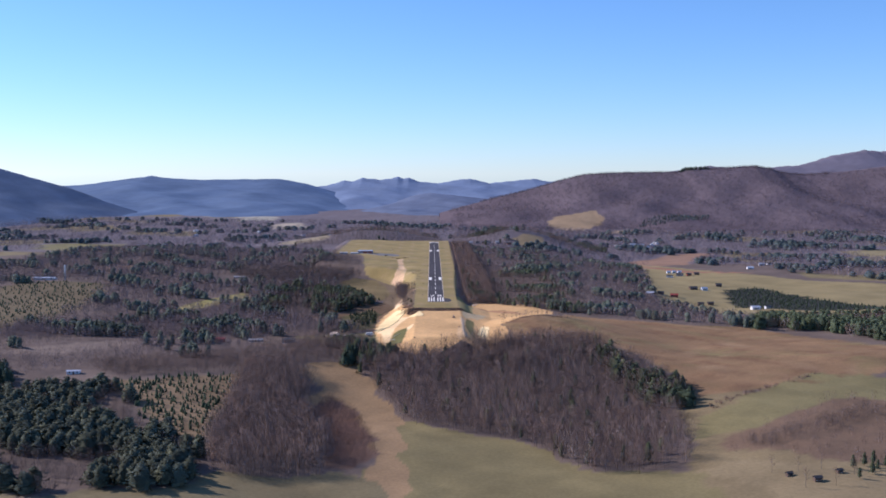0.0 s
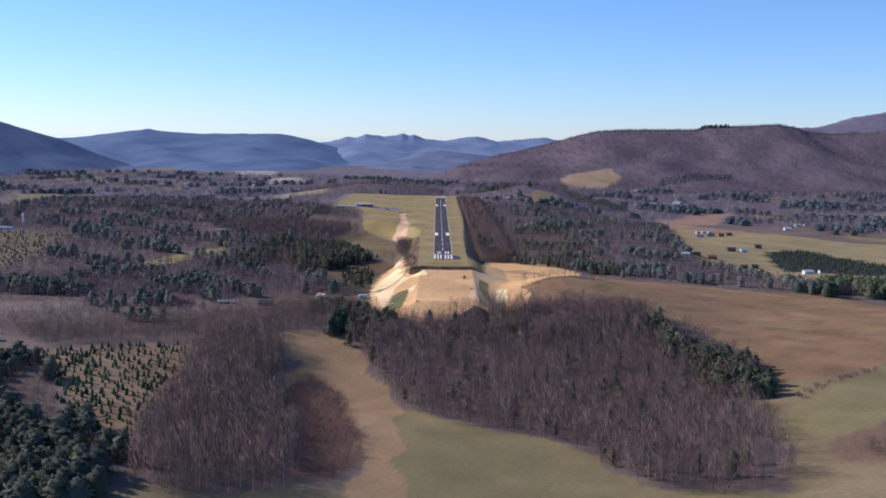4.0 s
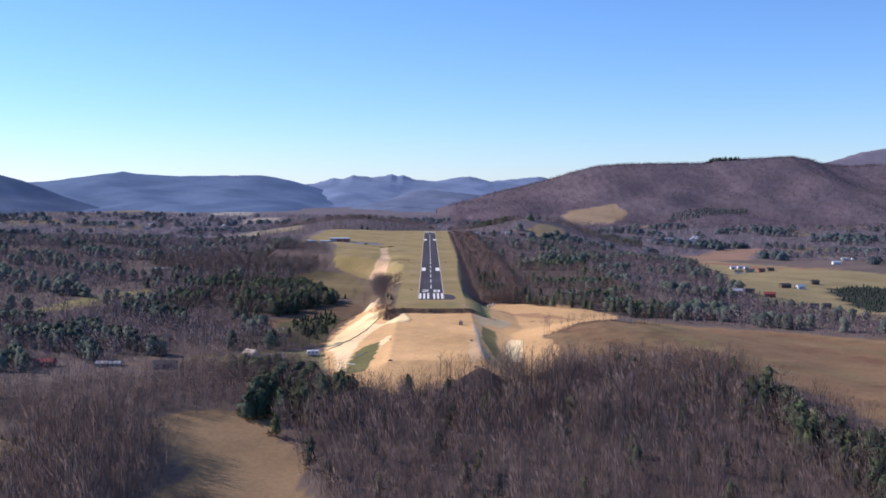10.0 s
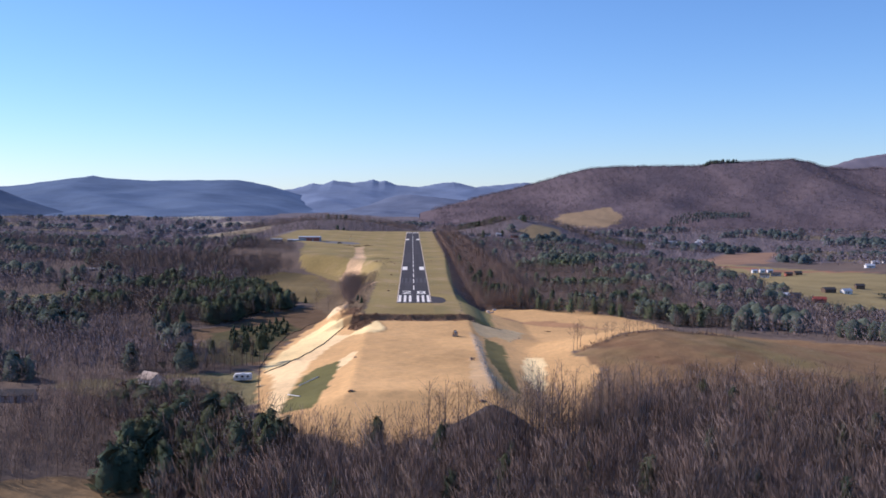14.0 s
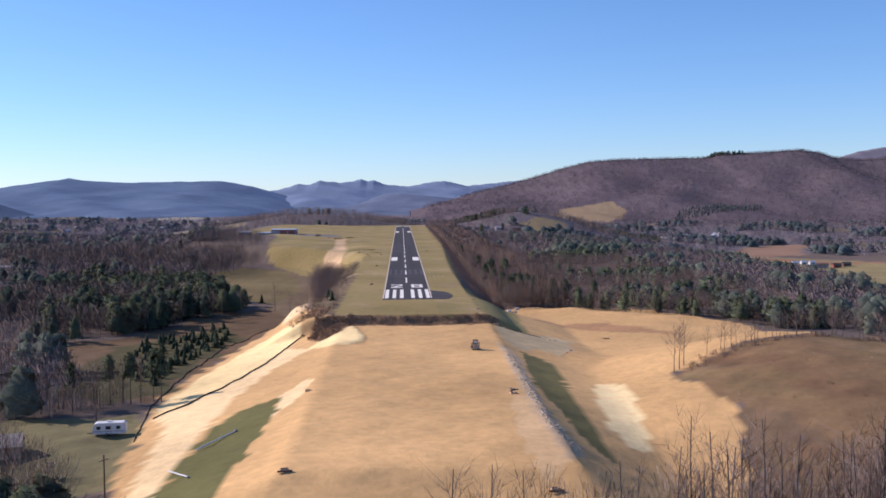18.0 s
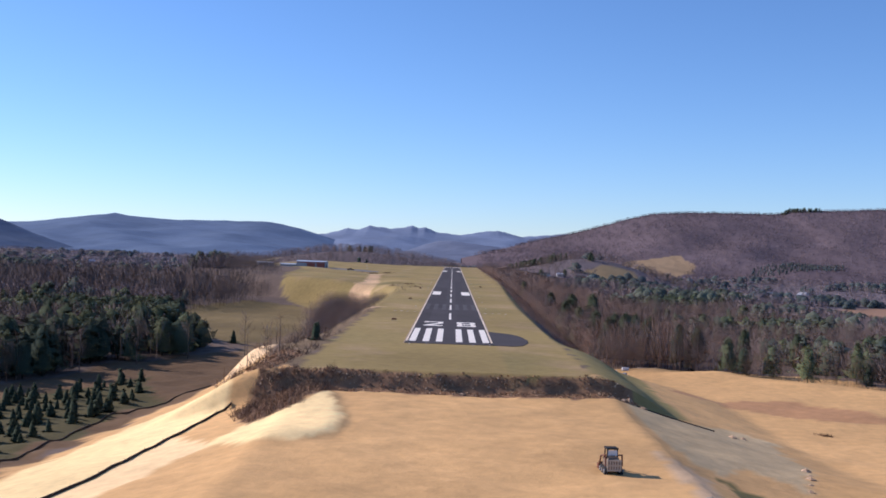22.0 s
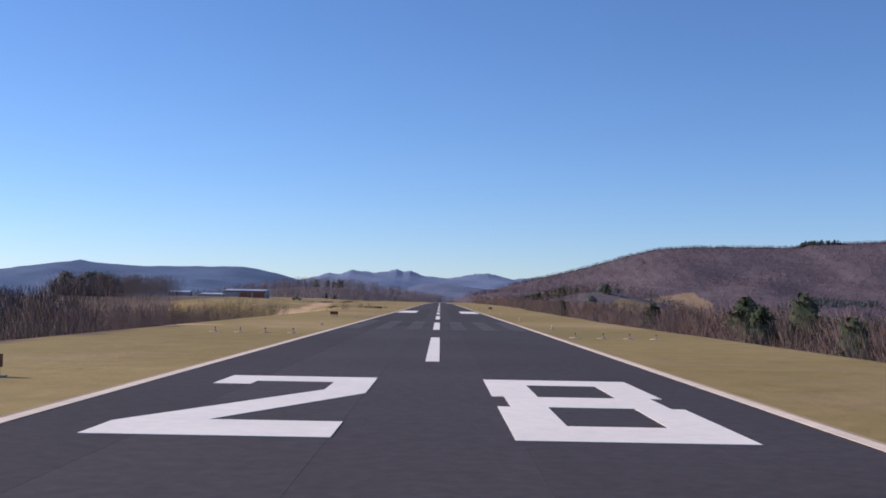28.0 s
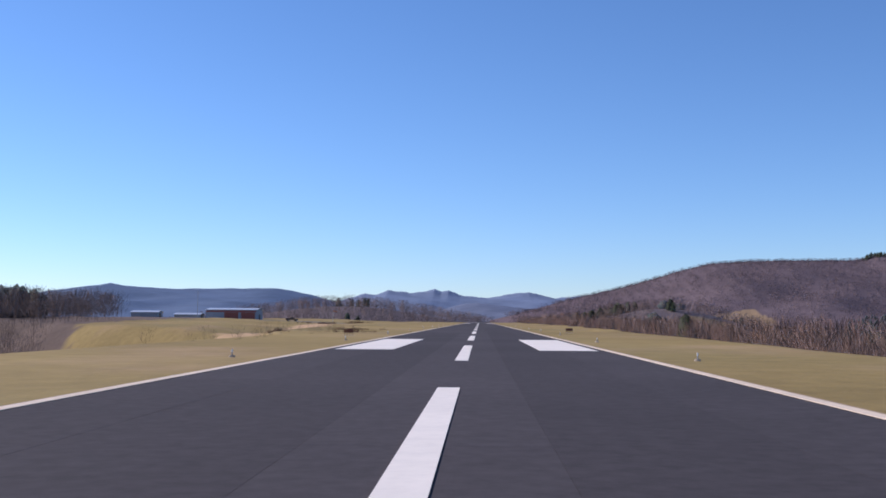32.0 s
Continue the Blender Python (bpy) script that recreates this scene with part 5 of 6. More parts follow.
slim_trees(scatter(FRONT_ROW, 4.6, 1, 0.8), lambda x: -2.0 if 18 < x < 60 else -9.0, lambda x: 4.0 if 18 < x < 60 else -1.0)
slim_trees(scatter([(56, -219), (64, -203), (92, -200), (126, -214), (124, -224), (92, -216)], 3.4, 1, 0.9), lambda x: -1.0, lambda x: 6.5)
slim_trees(np.array([(3, -236), (5.5, -238), (7, -235), (10, -236.5), (12, -238), (14.5, -234)]), lambda x: 2.0, lambda x: 7.0)
tree_kind("bare_tree", np.array([(-29, -12), (-30.5, -2), (-28.5, -24), (-33, 9), (-31, -30), (-35, 22), (-27, -36)]), "slender", "slender bare sapling beside the dirt track", 6.5, (0.7, 1.1))
row = np.stack([np.linspace(66, 116, 36), np.interp(np.linspace(66, 116, 36), [66, 74, 92, 116], [-111, -108, -105.5, -110])], 1) + dice.normal(size=(36, 2)) * 1.2
tree_kind("bare_tree", row, "bare", "leafless tree in the hedgerow above the brown field", 6.4)
tree_kind("bare_tree", np.array([(57, -118), (58.5, -116), (55.5, -119.5), (-51, 71), (-62, 58), (-70, 44), (-79, 33), (-88, 22), (-96, 14), (-44, 60), (-60, -118), (-66, -116), (-58, -112), (160, -512), (172, -514), (184, -512), (196, -522), (182, -536), (168, -536)]), "bare", "large leafless tree standing by itself at a field's edge", 10, (0.85, 1.15))
pines = [tree_thing("pine_tree", stand(x, y), 0.95, np.r_[needle_core(dice, 9, 9, 0.2, 0.18, 0.45), tuft_crown(dice, 90, 5, 0.16, 0.28, 0.05)], NEEDLES, PINE_TONES, 13, "tall dark pine on the slope beside the runway", 0.3) for x, y in ((41, 82), (54, 92), (38, 118))]
for k, (x, y, top_z) in enumerate([(45, 80, 2.2), (57, 72, 0.2), (50, 77, 1.0), (63, 76, -0.5), (74, 73, -0.6), (40, 96, 1.6), (36, 140, 2.4), (43, 84, 1.8), (86, 70, -1), (49, 88, 1.5), (97, 60, -2), (38, 210, 2.5), (36, 330, 3), (41, 162, 3.6), (47, 157, 3.9)]):
    z = float(ground_with_relief(np.array([x]), np.array([y]))[0])
    copy_thing(pines[k % 3], stand(x, y, k * 77, (top_z - z) / 12.7))
tree_kind("pine_tree", np.array([(199, -513), (206, -509), (213, -503), (205, -521), (217, -508), (196, -528), (210, -515)]), "pine", "dark pine beside the weathered sheds", 7, (0.7, 1.2))
tree_kind("pine_tree", np.array([(-104, 140), (-98, 120), (-110, 96), (-120, 130)]), "pine", "dark pine among bare trees in the valley", 11, (0.6, 1.25))
high_pine = tree_thing("pine_tree", stand(-54.5, -115), 0.95, np.r_[needle_core(dice, 7, 8, 0.5, 0.1, 0.5), tuft_crown(dice, 60, 4, 0.46, 0.2, 0.045)], NEEDLES, PINE_TONES, 11.5, "tall pine with a long bare trunk below the fir plot", 0.6)
copies(high_pine, [(-52.8, -115.5), (-58.5, -118), (-63, -117), (-70, -120), (-81, -121)], (0.85, 1.05))
tree_kind("bare_tree", np.array([(-56.8, -116.5), (-60.5, -117), (-64.5, -119.5), (-66.5, -116.5), (-72.5, -118), (-76, -121)]), "bare", "leafless tree in the grove below the fir plot", 10, (0.8, 1.1))
plot = scatter(XMAS_SMALL, 3.6, 1.5, 0.85)
for k in range(3):
    fir = tree_thing("small_fir", stand(*plot[k]), 0.9, np.r_[needle_core(dice, 5, 8, 0.03, 0.3, 0.9), pine_crown(dice, 9, 8, 0.03, 0.38, 0.9)], FIR, [(0.04, 0.055, 0.034), (0.052, 0.068, 0.04)], 2.9, "small dark farmed fir in a grass plot", 0.1)
    tagged(fir, group="firs of the plot")
    copies(fir, plot[k + 3::3], (0.55, 1.2))
copies(fir, [(-24, -3), (-27, 24), (-60, 100), (-41, 160), (-40, 165), (-43, 157)], (1.0, 1.6))


# ---- buildings ----
def house(m, w, d, h, roof_h, wall, roof, label, name="house", chimney=False, windows=2, porch=False, category="house", group="houses in the valley"):
    """A gabled house: w along x (the ridge), d deep, walls h high."""
    t = thing(name, m, label, category, group)
    bm = boxes((-w / 2, w / 2, -d / 2, d / 2, -1.5, h))
    for x in (-w / 2, w / 2):
        a, b, c = bm.verts.new((x, -d / 2, h)), bm.verts.new((x, d / 2, h)), bm.verts.new((x, 0, h + roof_h))
        bm.faces.new((a, b, c))
    part("wall", bm, wall, t)
    o, th = 0.35, 0.16
    bm = bmesh.new()
    for s in (-1, 1):
        low = h - roof_h * o / (d / 2)
        v = [bm.verts.new(p) for p in ((-w / 2 - o, s * (d / 2 + o), low), (w / 2 + o, s * (d / 2 + o), low), (w / 2 + o, 0, h + roof_h), (-w / 2 - o, 0, h + roof_h),
             (-w / 2 - o, s * (d / 2 + o), low + th), (w / 2 + o, s * (d / 2 + o), low + th), (w / 2 + o, 0, h + roof_h + th), (-w / 2 - o, 0, h + roof_h + th))]
        for f in ((0, 1, 2, 3), (4, 5, 6, 7), (0, 1, 5, 4), (1, 2, 6, 5), (3, 0, 4, 7)):
            bm.faces.new([v[i] for i in f])
    bmesh.ops.recalc_face_normals(bm, faces=bm.faces)
    r = part("roof", bm, roof, t)
    if chimney:
        part("chimney", boxes((w * 0.2, w * 0.2 + 0.7, -0.3, 0.4, h + roof_h - 0.7, h + roof_h + 0.8)), RED_WALL, r)
    for s in (-1, 1):
        for k in range(windows):
            x = -w / 2 + w * (k + 0.75) / (windows + 0.5)
            win = part("window", boxes((x - 0.45, x + 0.45, s * d / 2 - 0.05, s * d / 2 + 0.05, h * 0.4, h * 0.4 + 1.1)), DARK_GLASS, t)
            part("frame", boxes((x - 0.55, x + 0.55, s * d / 2 - 0.03, s * d / 2 + 0.04, h * 0.4 - 0.1, h * 0.4)), WHITE_WALL, win)
    part("door", boxes((-0.45, 0.45, -d / 2 - 0.05, -d / 2 + 0.05, 0, 1.9)), BROWN_WALL, t)
    if porch:
        part("porch_roof", boxes((-w * 0.35, w * 0.35, -d / 2 - 1.8, -d / 2, h * 0.8, h * 0.8 + 0.15)), roof, t)
        for x in (-w * 0.33, w * 0.33):
            part("porch_post", rods(((x, -d / 2 - 1.7, 0), (x, -d / 2 - 1.7, h * 0.8), 0.07, 0.07, 6)), WHITE_WALL, t)
    return t


def at(x, y, turn=0.0):
    return stand(x, y, turn)


house(at(-83.5, -151, -38), 6.2, 5.2, 3.4, 1.6, WHITE_WALL, TAN_ROOF, "white two-storey house with a tan shingle roof", chimney=False, windows=3)
house(at(-72, -157, 15), 9, 5.5, 2.4, 1.5, TAN_WALL, TAN_ROOF, "low tan house with a shingle roof beside the trees", windows=3)
house(at(-119, -168, 5), 10, 5, 2.3, 1.3, GREY_WALL, DARK_ROOF, "low grey house half hidden by bare trees", windows=3)
house(at(-180, -156, 0), 15, 5, 2.4, 1.2, RED_WALL, RED_ROOF, "long low red-roofed building by the road", windows=4, category="building")
house(at(-147, -158, 0), 11, 4, 1.9, 0.8, TAN_WALL, DULL_ROOF, "low tan metal-roofed shed by the road", windows=2, category="shed")
house(at(-253, -282, 8), 9, 3, 2.0, 0.6, WHITE_WALL, METAL_ROOF, "white mobile home on a bare lot", windows=3, name="mobile_home", category="mobile home")
for x, y, turn, w, wall, roof, text in (
        (368, 640, 10, 7, WHITE_WALL, METAL_ROOF, "small white farm shed in a row"), (377, 642, 10, 7, WHITE_WALL, METAL_ROOF, "small white farm shed in a row"), (386, 644, 10, 7, WHITE_WALL, METAL_ROOF, "small white farm shed in a row"),
        (352, 560, -20, 11, WHITE_WALL, DARK_ROOF, "white farmhouse with a dark roof"), (374, 590, -20, 12, GREY_WALL, DARK_ROOF, "grey farm building behind the white house"), (390, 598, 5, 9, RED_WALL, DARK_ROOF, "small red barn with a dark roof"), (405, 612, 5, 9, BROWN_WALL, DARK_ROOF, "weathered brown barn beside the farmhouse"),
        (352, 361, 20, 10, WHITE_WALL, METAL_ROOF, "bright white house in the pasture"), (338, 362, 10, 12, BROWN_WALL, DARK_ROOF, "dark low barn beside the pasture"), (385, 412, 0, 9, BROWN_WALL, DARK_ROOF, "dark shed at the field's edge"),
        (257, 242, -15, 11, GREY_WALL, METAL_ROOF, "grey barn with a pale metal roof"), (274, 262, -15, 9, BROWN_WALL, DARK_ROOF, "brown barn with a dark roof"), (289, 256, -10, 11, RED_WALL, RED_ROOF, "long red-roofed barn in the pasture"),
        (308, 204, 0, 8, BROWN_WALL, DARK_ROOF, "small dark barn by the trees"), (322, 214, 0, 8, BROWN_WALL, DARK_ROOF, "small dark barn by the trees"), (360, 166, 10, 12, WHITE_WALL, METAL_ROOF, "white farmhouse beyond the pines"), (376, 172, 10, 8, WHITE_WALL, DARK_ROOF, "white outbuilding beyond the pines"),
        (320, 732, 10, 14, GREY_WALL, METAL_ROOF, "long open grey barn before dark trees"),
        (70, 985, 0, 8, WHITE_WALL, METAL_ROOF, "white house on the ridge by the woods"), (82, 982, 5, 9, GREY_WALL, DARK_ROOF, "grey house on the ridge by the woods"), (94, 980, -5, 9, BROWN_WALL, DARK_ROOF, "brown house on the ridge by the woods"), (104, 978, 0, 10, WHITE_WALL, DARK_ROOF, "white house with a dark roof on the ridge"), (119, 974, 5, 9, WHITE_WALL, METAL_ROOF, "white house at the ridge's end"), (141, 965, 0, 11, RED_WALL, DARK_ROOF, "low brick house below the ridge"),
        (504, 664, 0, 12, WHITE_WALL, METAL_ROOF, "white building in the far valley"), (548, 748, 0, 11, WHITE_WALL, METAL_ROOF, "white building in the far valley"), (562, 752, 0, 9, WHITE_WALL, DARK_ROOF, "white house in the far valley"), (640, 960, 0, 10, WHITE_WALL, METAL_ROOF, "small white house in the far valley"),
        (190, -519, 20, 3.6, BROWN_WALL, DARK_ROOF, "dark weathered shed on the dirt yard"), (166, -519, 20, 3.6, BROWN_WALL, DARK_ROOF, "dark weathered shed on the dirt yard"), (176, -529, 10, 4.4, BROWN_WALL, DARK_ROOF, "low brown cabin beside the yard")):
    w *= 0.82
    house(at(x, y, turn), w, w * 0.62, min(2.6, w * 0.5), min(1.5, w * 0.22), wall, roof, text, windows=2)
for k, (x, y) in enumerate([(405, 1185), (420, 1215), (431, 1232), (438, 1196), (446, 1170), (460, 1205), (438, 1400), (475, 1240), (390, 1210)]):
    house(at(x, y, k * 17), 10 + 3 * (k % 3), 7, 3, 1.6, WHITE_WALL if k % 3 else TAN_WALL, METAL_ROOF if k % 2 else DARK_ROOF, "pale house in the distant hillside village", windows=2, group="houses of the far village")
for k in range(14):
    x, y = -620 + 47 * k + 13 * math.sin(k * 5.1), 1500 + 130 * math.sin(k * 2.3)
    house(at(x, y, k * 31), 11, 7, 3, 1.6, WHITE_WALL if k % 2 else GREY_WALL, METAL_ROOF if k % 3 else DARK_ROOF, "small pale house far across the valley", windows=2, group="houses of the far village")
for x, y, w in ((-227, 392, 17), (-203, 402, 15), (-187, 440, 15), (-251, 352, 18), (-215, 425, 14)):
    house(at(x, y, 12), w, 5, 1.9, 0.8, GREY_WALL, DULL_ROOF, "long low metal-roofed chicken house in the valley", name="poultry_house", windows=4, category="farm building", group="long sheds in the valley")


def hangar(m, w, d, h, label, red=True):
    t = thing("hangar", m, label, "hangar", "airport hangars")
    part("wall", boxes((-w / 2, w / 2, -d / 2, d / 2, -1.0, h)), GREY_WALL, t)
    bm = bmesh.new()
    prof = [(-d / 2 - 0.4, h - 0.05), (0, h + 0.6), (d / 2 + 0.4, h - 0.05), (d / 2 + 0.4, h + 0.12), (0, h + 0.75), (-d / 2 - 0.4, h + 0.12)]
    ends = [[bm.verts.new((x, y, z)) for y, z in prof] for x in (-w / 2 - 0.4, w / 2 + 0.4)]
    for k in range(6):
        bm.faces.new((ends[0][k], ends[0][(k + 1) % 6], ends[1][(k + 1) % 6], ends[1][k]))
    bm.faces.new(ends[0])
    bm.faces.new(ends[1][::-1])
    bmesh.ops.recalc_face_normals(bm, faces=bm.faces)
    part("roof", bm, METAL_ROOF, t)
    n = max(2, int(w // 7))
    for k in range(n):
        x0 = -w / 2 + w * (k + 0.08) / n
        door = part("door", boxes((x0, x0 + w * 0.84 / n, -d / 2 - 0.1, -d / 2 + 0.02, -0.2, h * 0.72)), RED_WALL if red and k >= n // 2 else STEEL, t)
        part("handle", boxes((x0 + 0.3, x0 + 0.5, -d / 2 - 0.16, -d / 2 - 0.09, 1.0, 1.3)), STEEL, door)
    if red:
        part("trim", boxes((-w / 2, w / 2, -d / 2 - 0.14, -d / 2 + 0.02, h * 0.76, h * 0.9)), RED_ROOF, t)
    part("end_door", boxes((w / 2 - 0.02, w / 2 + 0.06, -1, 1, -0.2, 2.1)), BROWN_WALL, t)
    return t


hangar(at(-105.5, 604, -4), 22, 10, 4.0, "long grey hangar with a pale roof and red doors")
hangar(at(-137, 582, 0), 11, 7, 2.4, "small pale hangar behind the trees", red=False)
hangar(at(-121, 588, -4), 11, 5, 1.6, "low dark hangar beside the apron", red=False)


# ---- tower, poles and masts ----
t = thing("silo", at(-446, 262), "tall slim white silo beside a low shed", "silo")
part("shaft", rods(((0, 0, -1), (0, 0, 17), 1.0, 0.95, 14)), WHITE_WALL, t)
part("dome", rods(((0, 0, 17), (0, 0, 17.9), 0.97, 0.3, 14)), METAL_ROOF, t)
part("ladder", boxes((-0.25, 0.25, -1.15, -1.05, 0, 16.5)), STEEL, t)
house(at(-470, 262, 0), 26, 8, 3, 1.0, WHITE_WALL, METAL_ROOF, "long low white shed below the silo", name="shed", windows=4, category="shed")


def power_pole(x, y, turn, h=7.0):
    t = thing("power_pole", at(x, y, turn), "brown wooden power pole with a crossarm", "pole", "power poles")
    part("pole", rods(((0, 0, -0.6), (0, 0, h), 0.14, 0.1, 8)), BROWN_WALL, t)
    arm = part("crossarm", boxes((-0.9, 0.9, -0.06, 0.06, h - 0.8, h - 0.66)), BROWN_WALL, t)
    for x0 in (-0.8, 0, 0.8):
        part("insulator", rods(((x0, 0, h - 0.66), (x0, 0, h - 0.45), 0.05, 0.03, 6)), WHITE_WALL, arm)


for x, y, turn in ((-89, -122, 20), (-44, -190, 60), (-62, -131, 20), (-128, -140, 10), (-107, -185, 20)):
    power_pole(x, y, turn)
t = thing("windsock", at(-66, 628), "orange windsock on a white pole", "windsock")
part("pole", rods(((0, 0, -0.3), (0, 0, 5.5), 0.08, 0.05, 8)), WHITE_WALL, t)
part("sock", rods(((0, 0, 5.2), (1.7, 0.3, 4.8), 0.32, 0.16, 10)), ORANGE, t)
t = thing("antenna_mast", at(-110, 560), "dark antenna mast beside the hangars", "mast")
part("mast", rods(((0, 0, -0.5), (0, 0, 11), 0.14, 0.06, 6)), STEEL, t)
part("antenna", rods(((-0.9, 0, 10.3), (0.9, 0, 10.3), 0.04, 0.04, 5), ((-0.6, 0, 9.6), (0.6, 0, 9.6), 0.04, 0.04, 5)), STEEL, t)


# ---- travel trailer ----
def travel_trailer(m):
    t = thing("travel_trailer", m, "white travel trailer parked on the grass", "trailer")
    bm = bmesh.new()
    side = [(-2.9, 0.4), (-3.0, 1.3), (-2.6, 2.25), (-2.2, 2.45), (2.6, 2.45), (2.95, 2.2), (3.0, 0.6), (2.6, 0.4)]
    ends = [[bm.verts.new((x, y, z)) for x, z in side] for y in (-1.1, 1.1)]
    n = len(side)
    for k in range(n):
        bm.faces.new((ends[0][k], ends[0][(k + 1) % n], ends[1][(k + 1) % n], ends[1][k]))
    bm.faces.new(ends[0])
    bm.faces.new(ends[1][::-1])
    bmesh.ops.recalc_face_normals(bm, faces=bm.faces)
    body = part("body", bm, WHITE_WALL, t)
    part("stripe", boxes((-2.9, 2.9, -1.13, -1.1, 0.85, 1.0)), GREY_WALL, body)
    for x0, w in ((-2.2, 0.7), (-0.6, 0.9), (1.3, 0.7)):
        win = part("window", boxes((x0, x0 + w, -1.14, -1.08, 1.3, 1.85)), DARK_GLASS, t)
        part("frame", boxes((x0 - 0.05, x0 + w + 0.05, -1.12, -1.09, 1.85, 1.9)), STEEL, win)
    part("door", boxes((0.5, 1.05, -1.13, -1.08, 0.5, 2.1)), WHITE_WALL, t)
    part("roof_vent", boxes((-0.4, 0.4, -0.3, 0.3, 2.44, 2.7)), WHITE_WALL, t)
    for x in (-0.45, 0.45):
        for y in (-1.0, 1.0):
            w = part("wheel", rods(((x, y - 0.1, 0.33), (x, y + 0.1, 0.33), 0.33, 0.33, 14)), BLACK, t)
            part("rim", rods(((x, y - 0.12, 0.33), (x, y + 0.12, 0.33), 0.17, 0.17, 10)), STEEL, w)
    part("hitch", rods(((-2.9, -0.5, 0.45), (-4.0, 0, 0.45), 0.05, 0.05, 6), ((-2.9, 0.5, 0.45), (-4.0, 0, 0.45), 0.05, 0.05, 6)), BLACK, t)
    return t


travel_trailer(at(-55.8, -144, 8))


def pickup(m, paint, label):
    t = thing("pickup_truck", m, label, "truck", "vehicles")
    part("body", boxes((-2.4, 2.4, -0.85, 0.85, 0.45, 0.95), (-0.9, 0.9, -0.8, 0.8, 0.95, 1.6, 0.2)), paint, t)
    part("bed", boxes((-2.35, -0.95, -0.8, -0.7, 0.95, 1.2), (-2.35, -0.95, 0.7, 0.8, 0.95, 1.2)), paint, t)
    part("windscreen", boxes((0.72, 0.8, -0.62, 0.62, 1.05, 1.45)), DARK_GLASS, t)
    part("side_window", boxes((-0.6, 0.6, -0.76, -0.7, 1.1, 1.42)), DARK_GLASS, t)
    part("side_window", boxes((-0.6, 0.6, 0.7, 0.76, 1.1, 1.42)), DARK_GLASS, t)
    for x in (-1.5, 1.5):
        for y in (-0.78, 0.78):
            w = part("wheel", rods(((x, y - 0.11, 0.35), (x, y + 0.11, 0.35), 0.35, 0.35, 14)), BLACK, t)
            part("rim", rods(((x, y - 0.13, 0.35), (x, y + 0.13, 0.35), 0.18, 0.18, 10)), STEEL, w)
    part("bumper", boxes((2.38, 2.5, -0.8, 0.8, 0.4, 0.6)), STEEL, t)
    return t


pickup(at(-72, 556, 20), BROWN_WALL, "dark pickup truck parked by the apron")
pickup(at(-93, -147, 70), BLACK, "dark car parked beside the white house")
pickup(at(-78, -146, 40), BLACK, "dark car parked beside the white house")


def material_stack(x, y, turn, n, label, mat):
    t = thing("pallet_stack", stand(x, y, turn, 0.68), label, "pallet", "building supplies")
    part("pallet", boxes(*[(-1.2 + 0.5 * k, -1.0 + 0.5 * k, -0.7, 0.7, 0, 0.12) for k in range(5)]), BROWN_WALL, t)
    for k in range(n):
        part("bale", boxes((-1.15, 1.15, -0.6 + 0.03 * k, 0.6 - 0.03 * k, 0.13 + 0.36 * k, 0.46 + 0.36 * k, 0.04)), mat, t)


for x, y, turn, n, m in ((38, 51, 20, 3, WHITE_WALL), (39.6, 45.5, 60, 2, GREY_WALL), (41.5, 56, 10, 3, WHITE_WALL), (47, 66, 15, 2, TAN_WALL), (37.6, 40, 50, 2, GREY_WALL), (50.5, 67.5, 35, 2, TAN_WALL)):
    material_stack(x, y, turn, n, "stack of wrapped supplies on a wooden pallet", m)


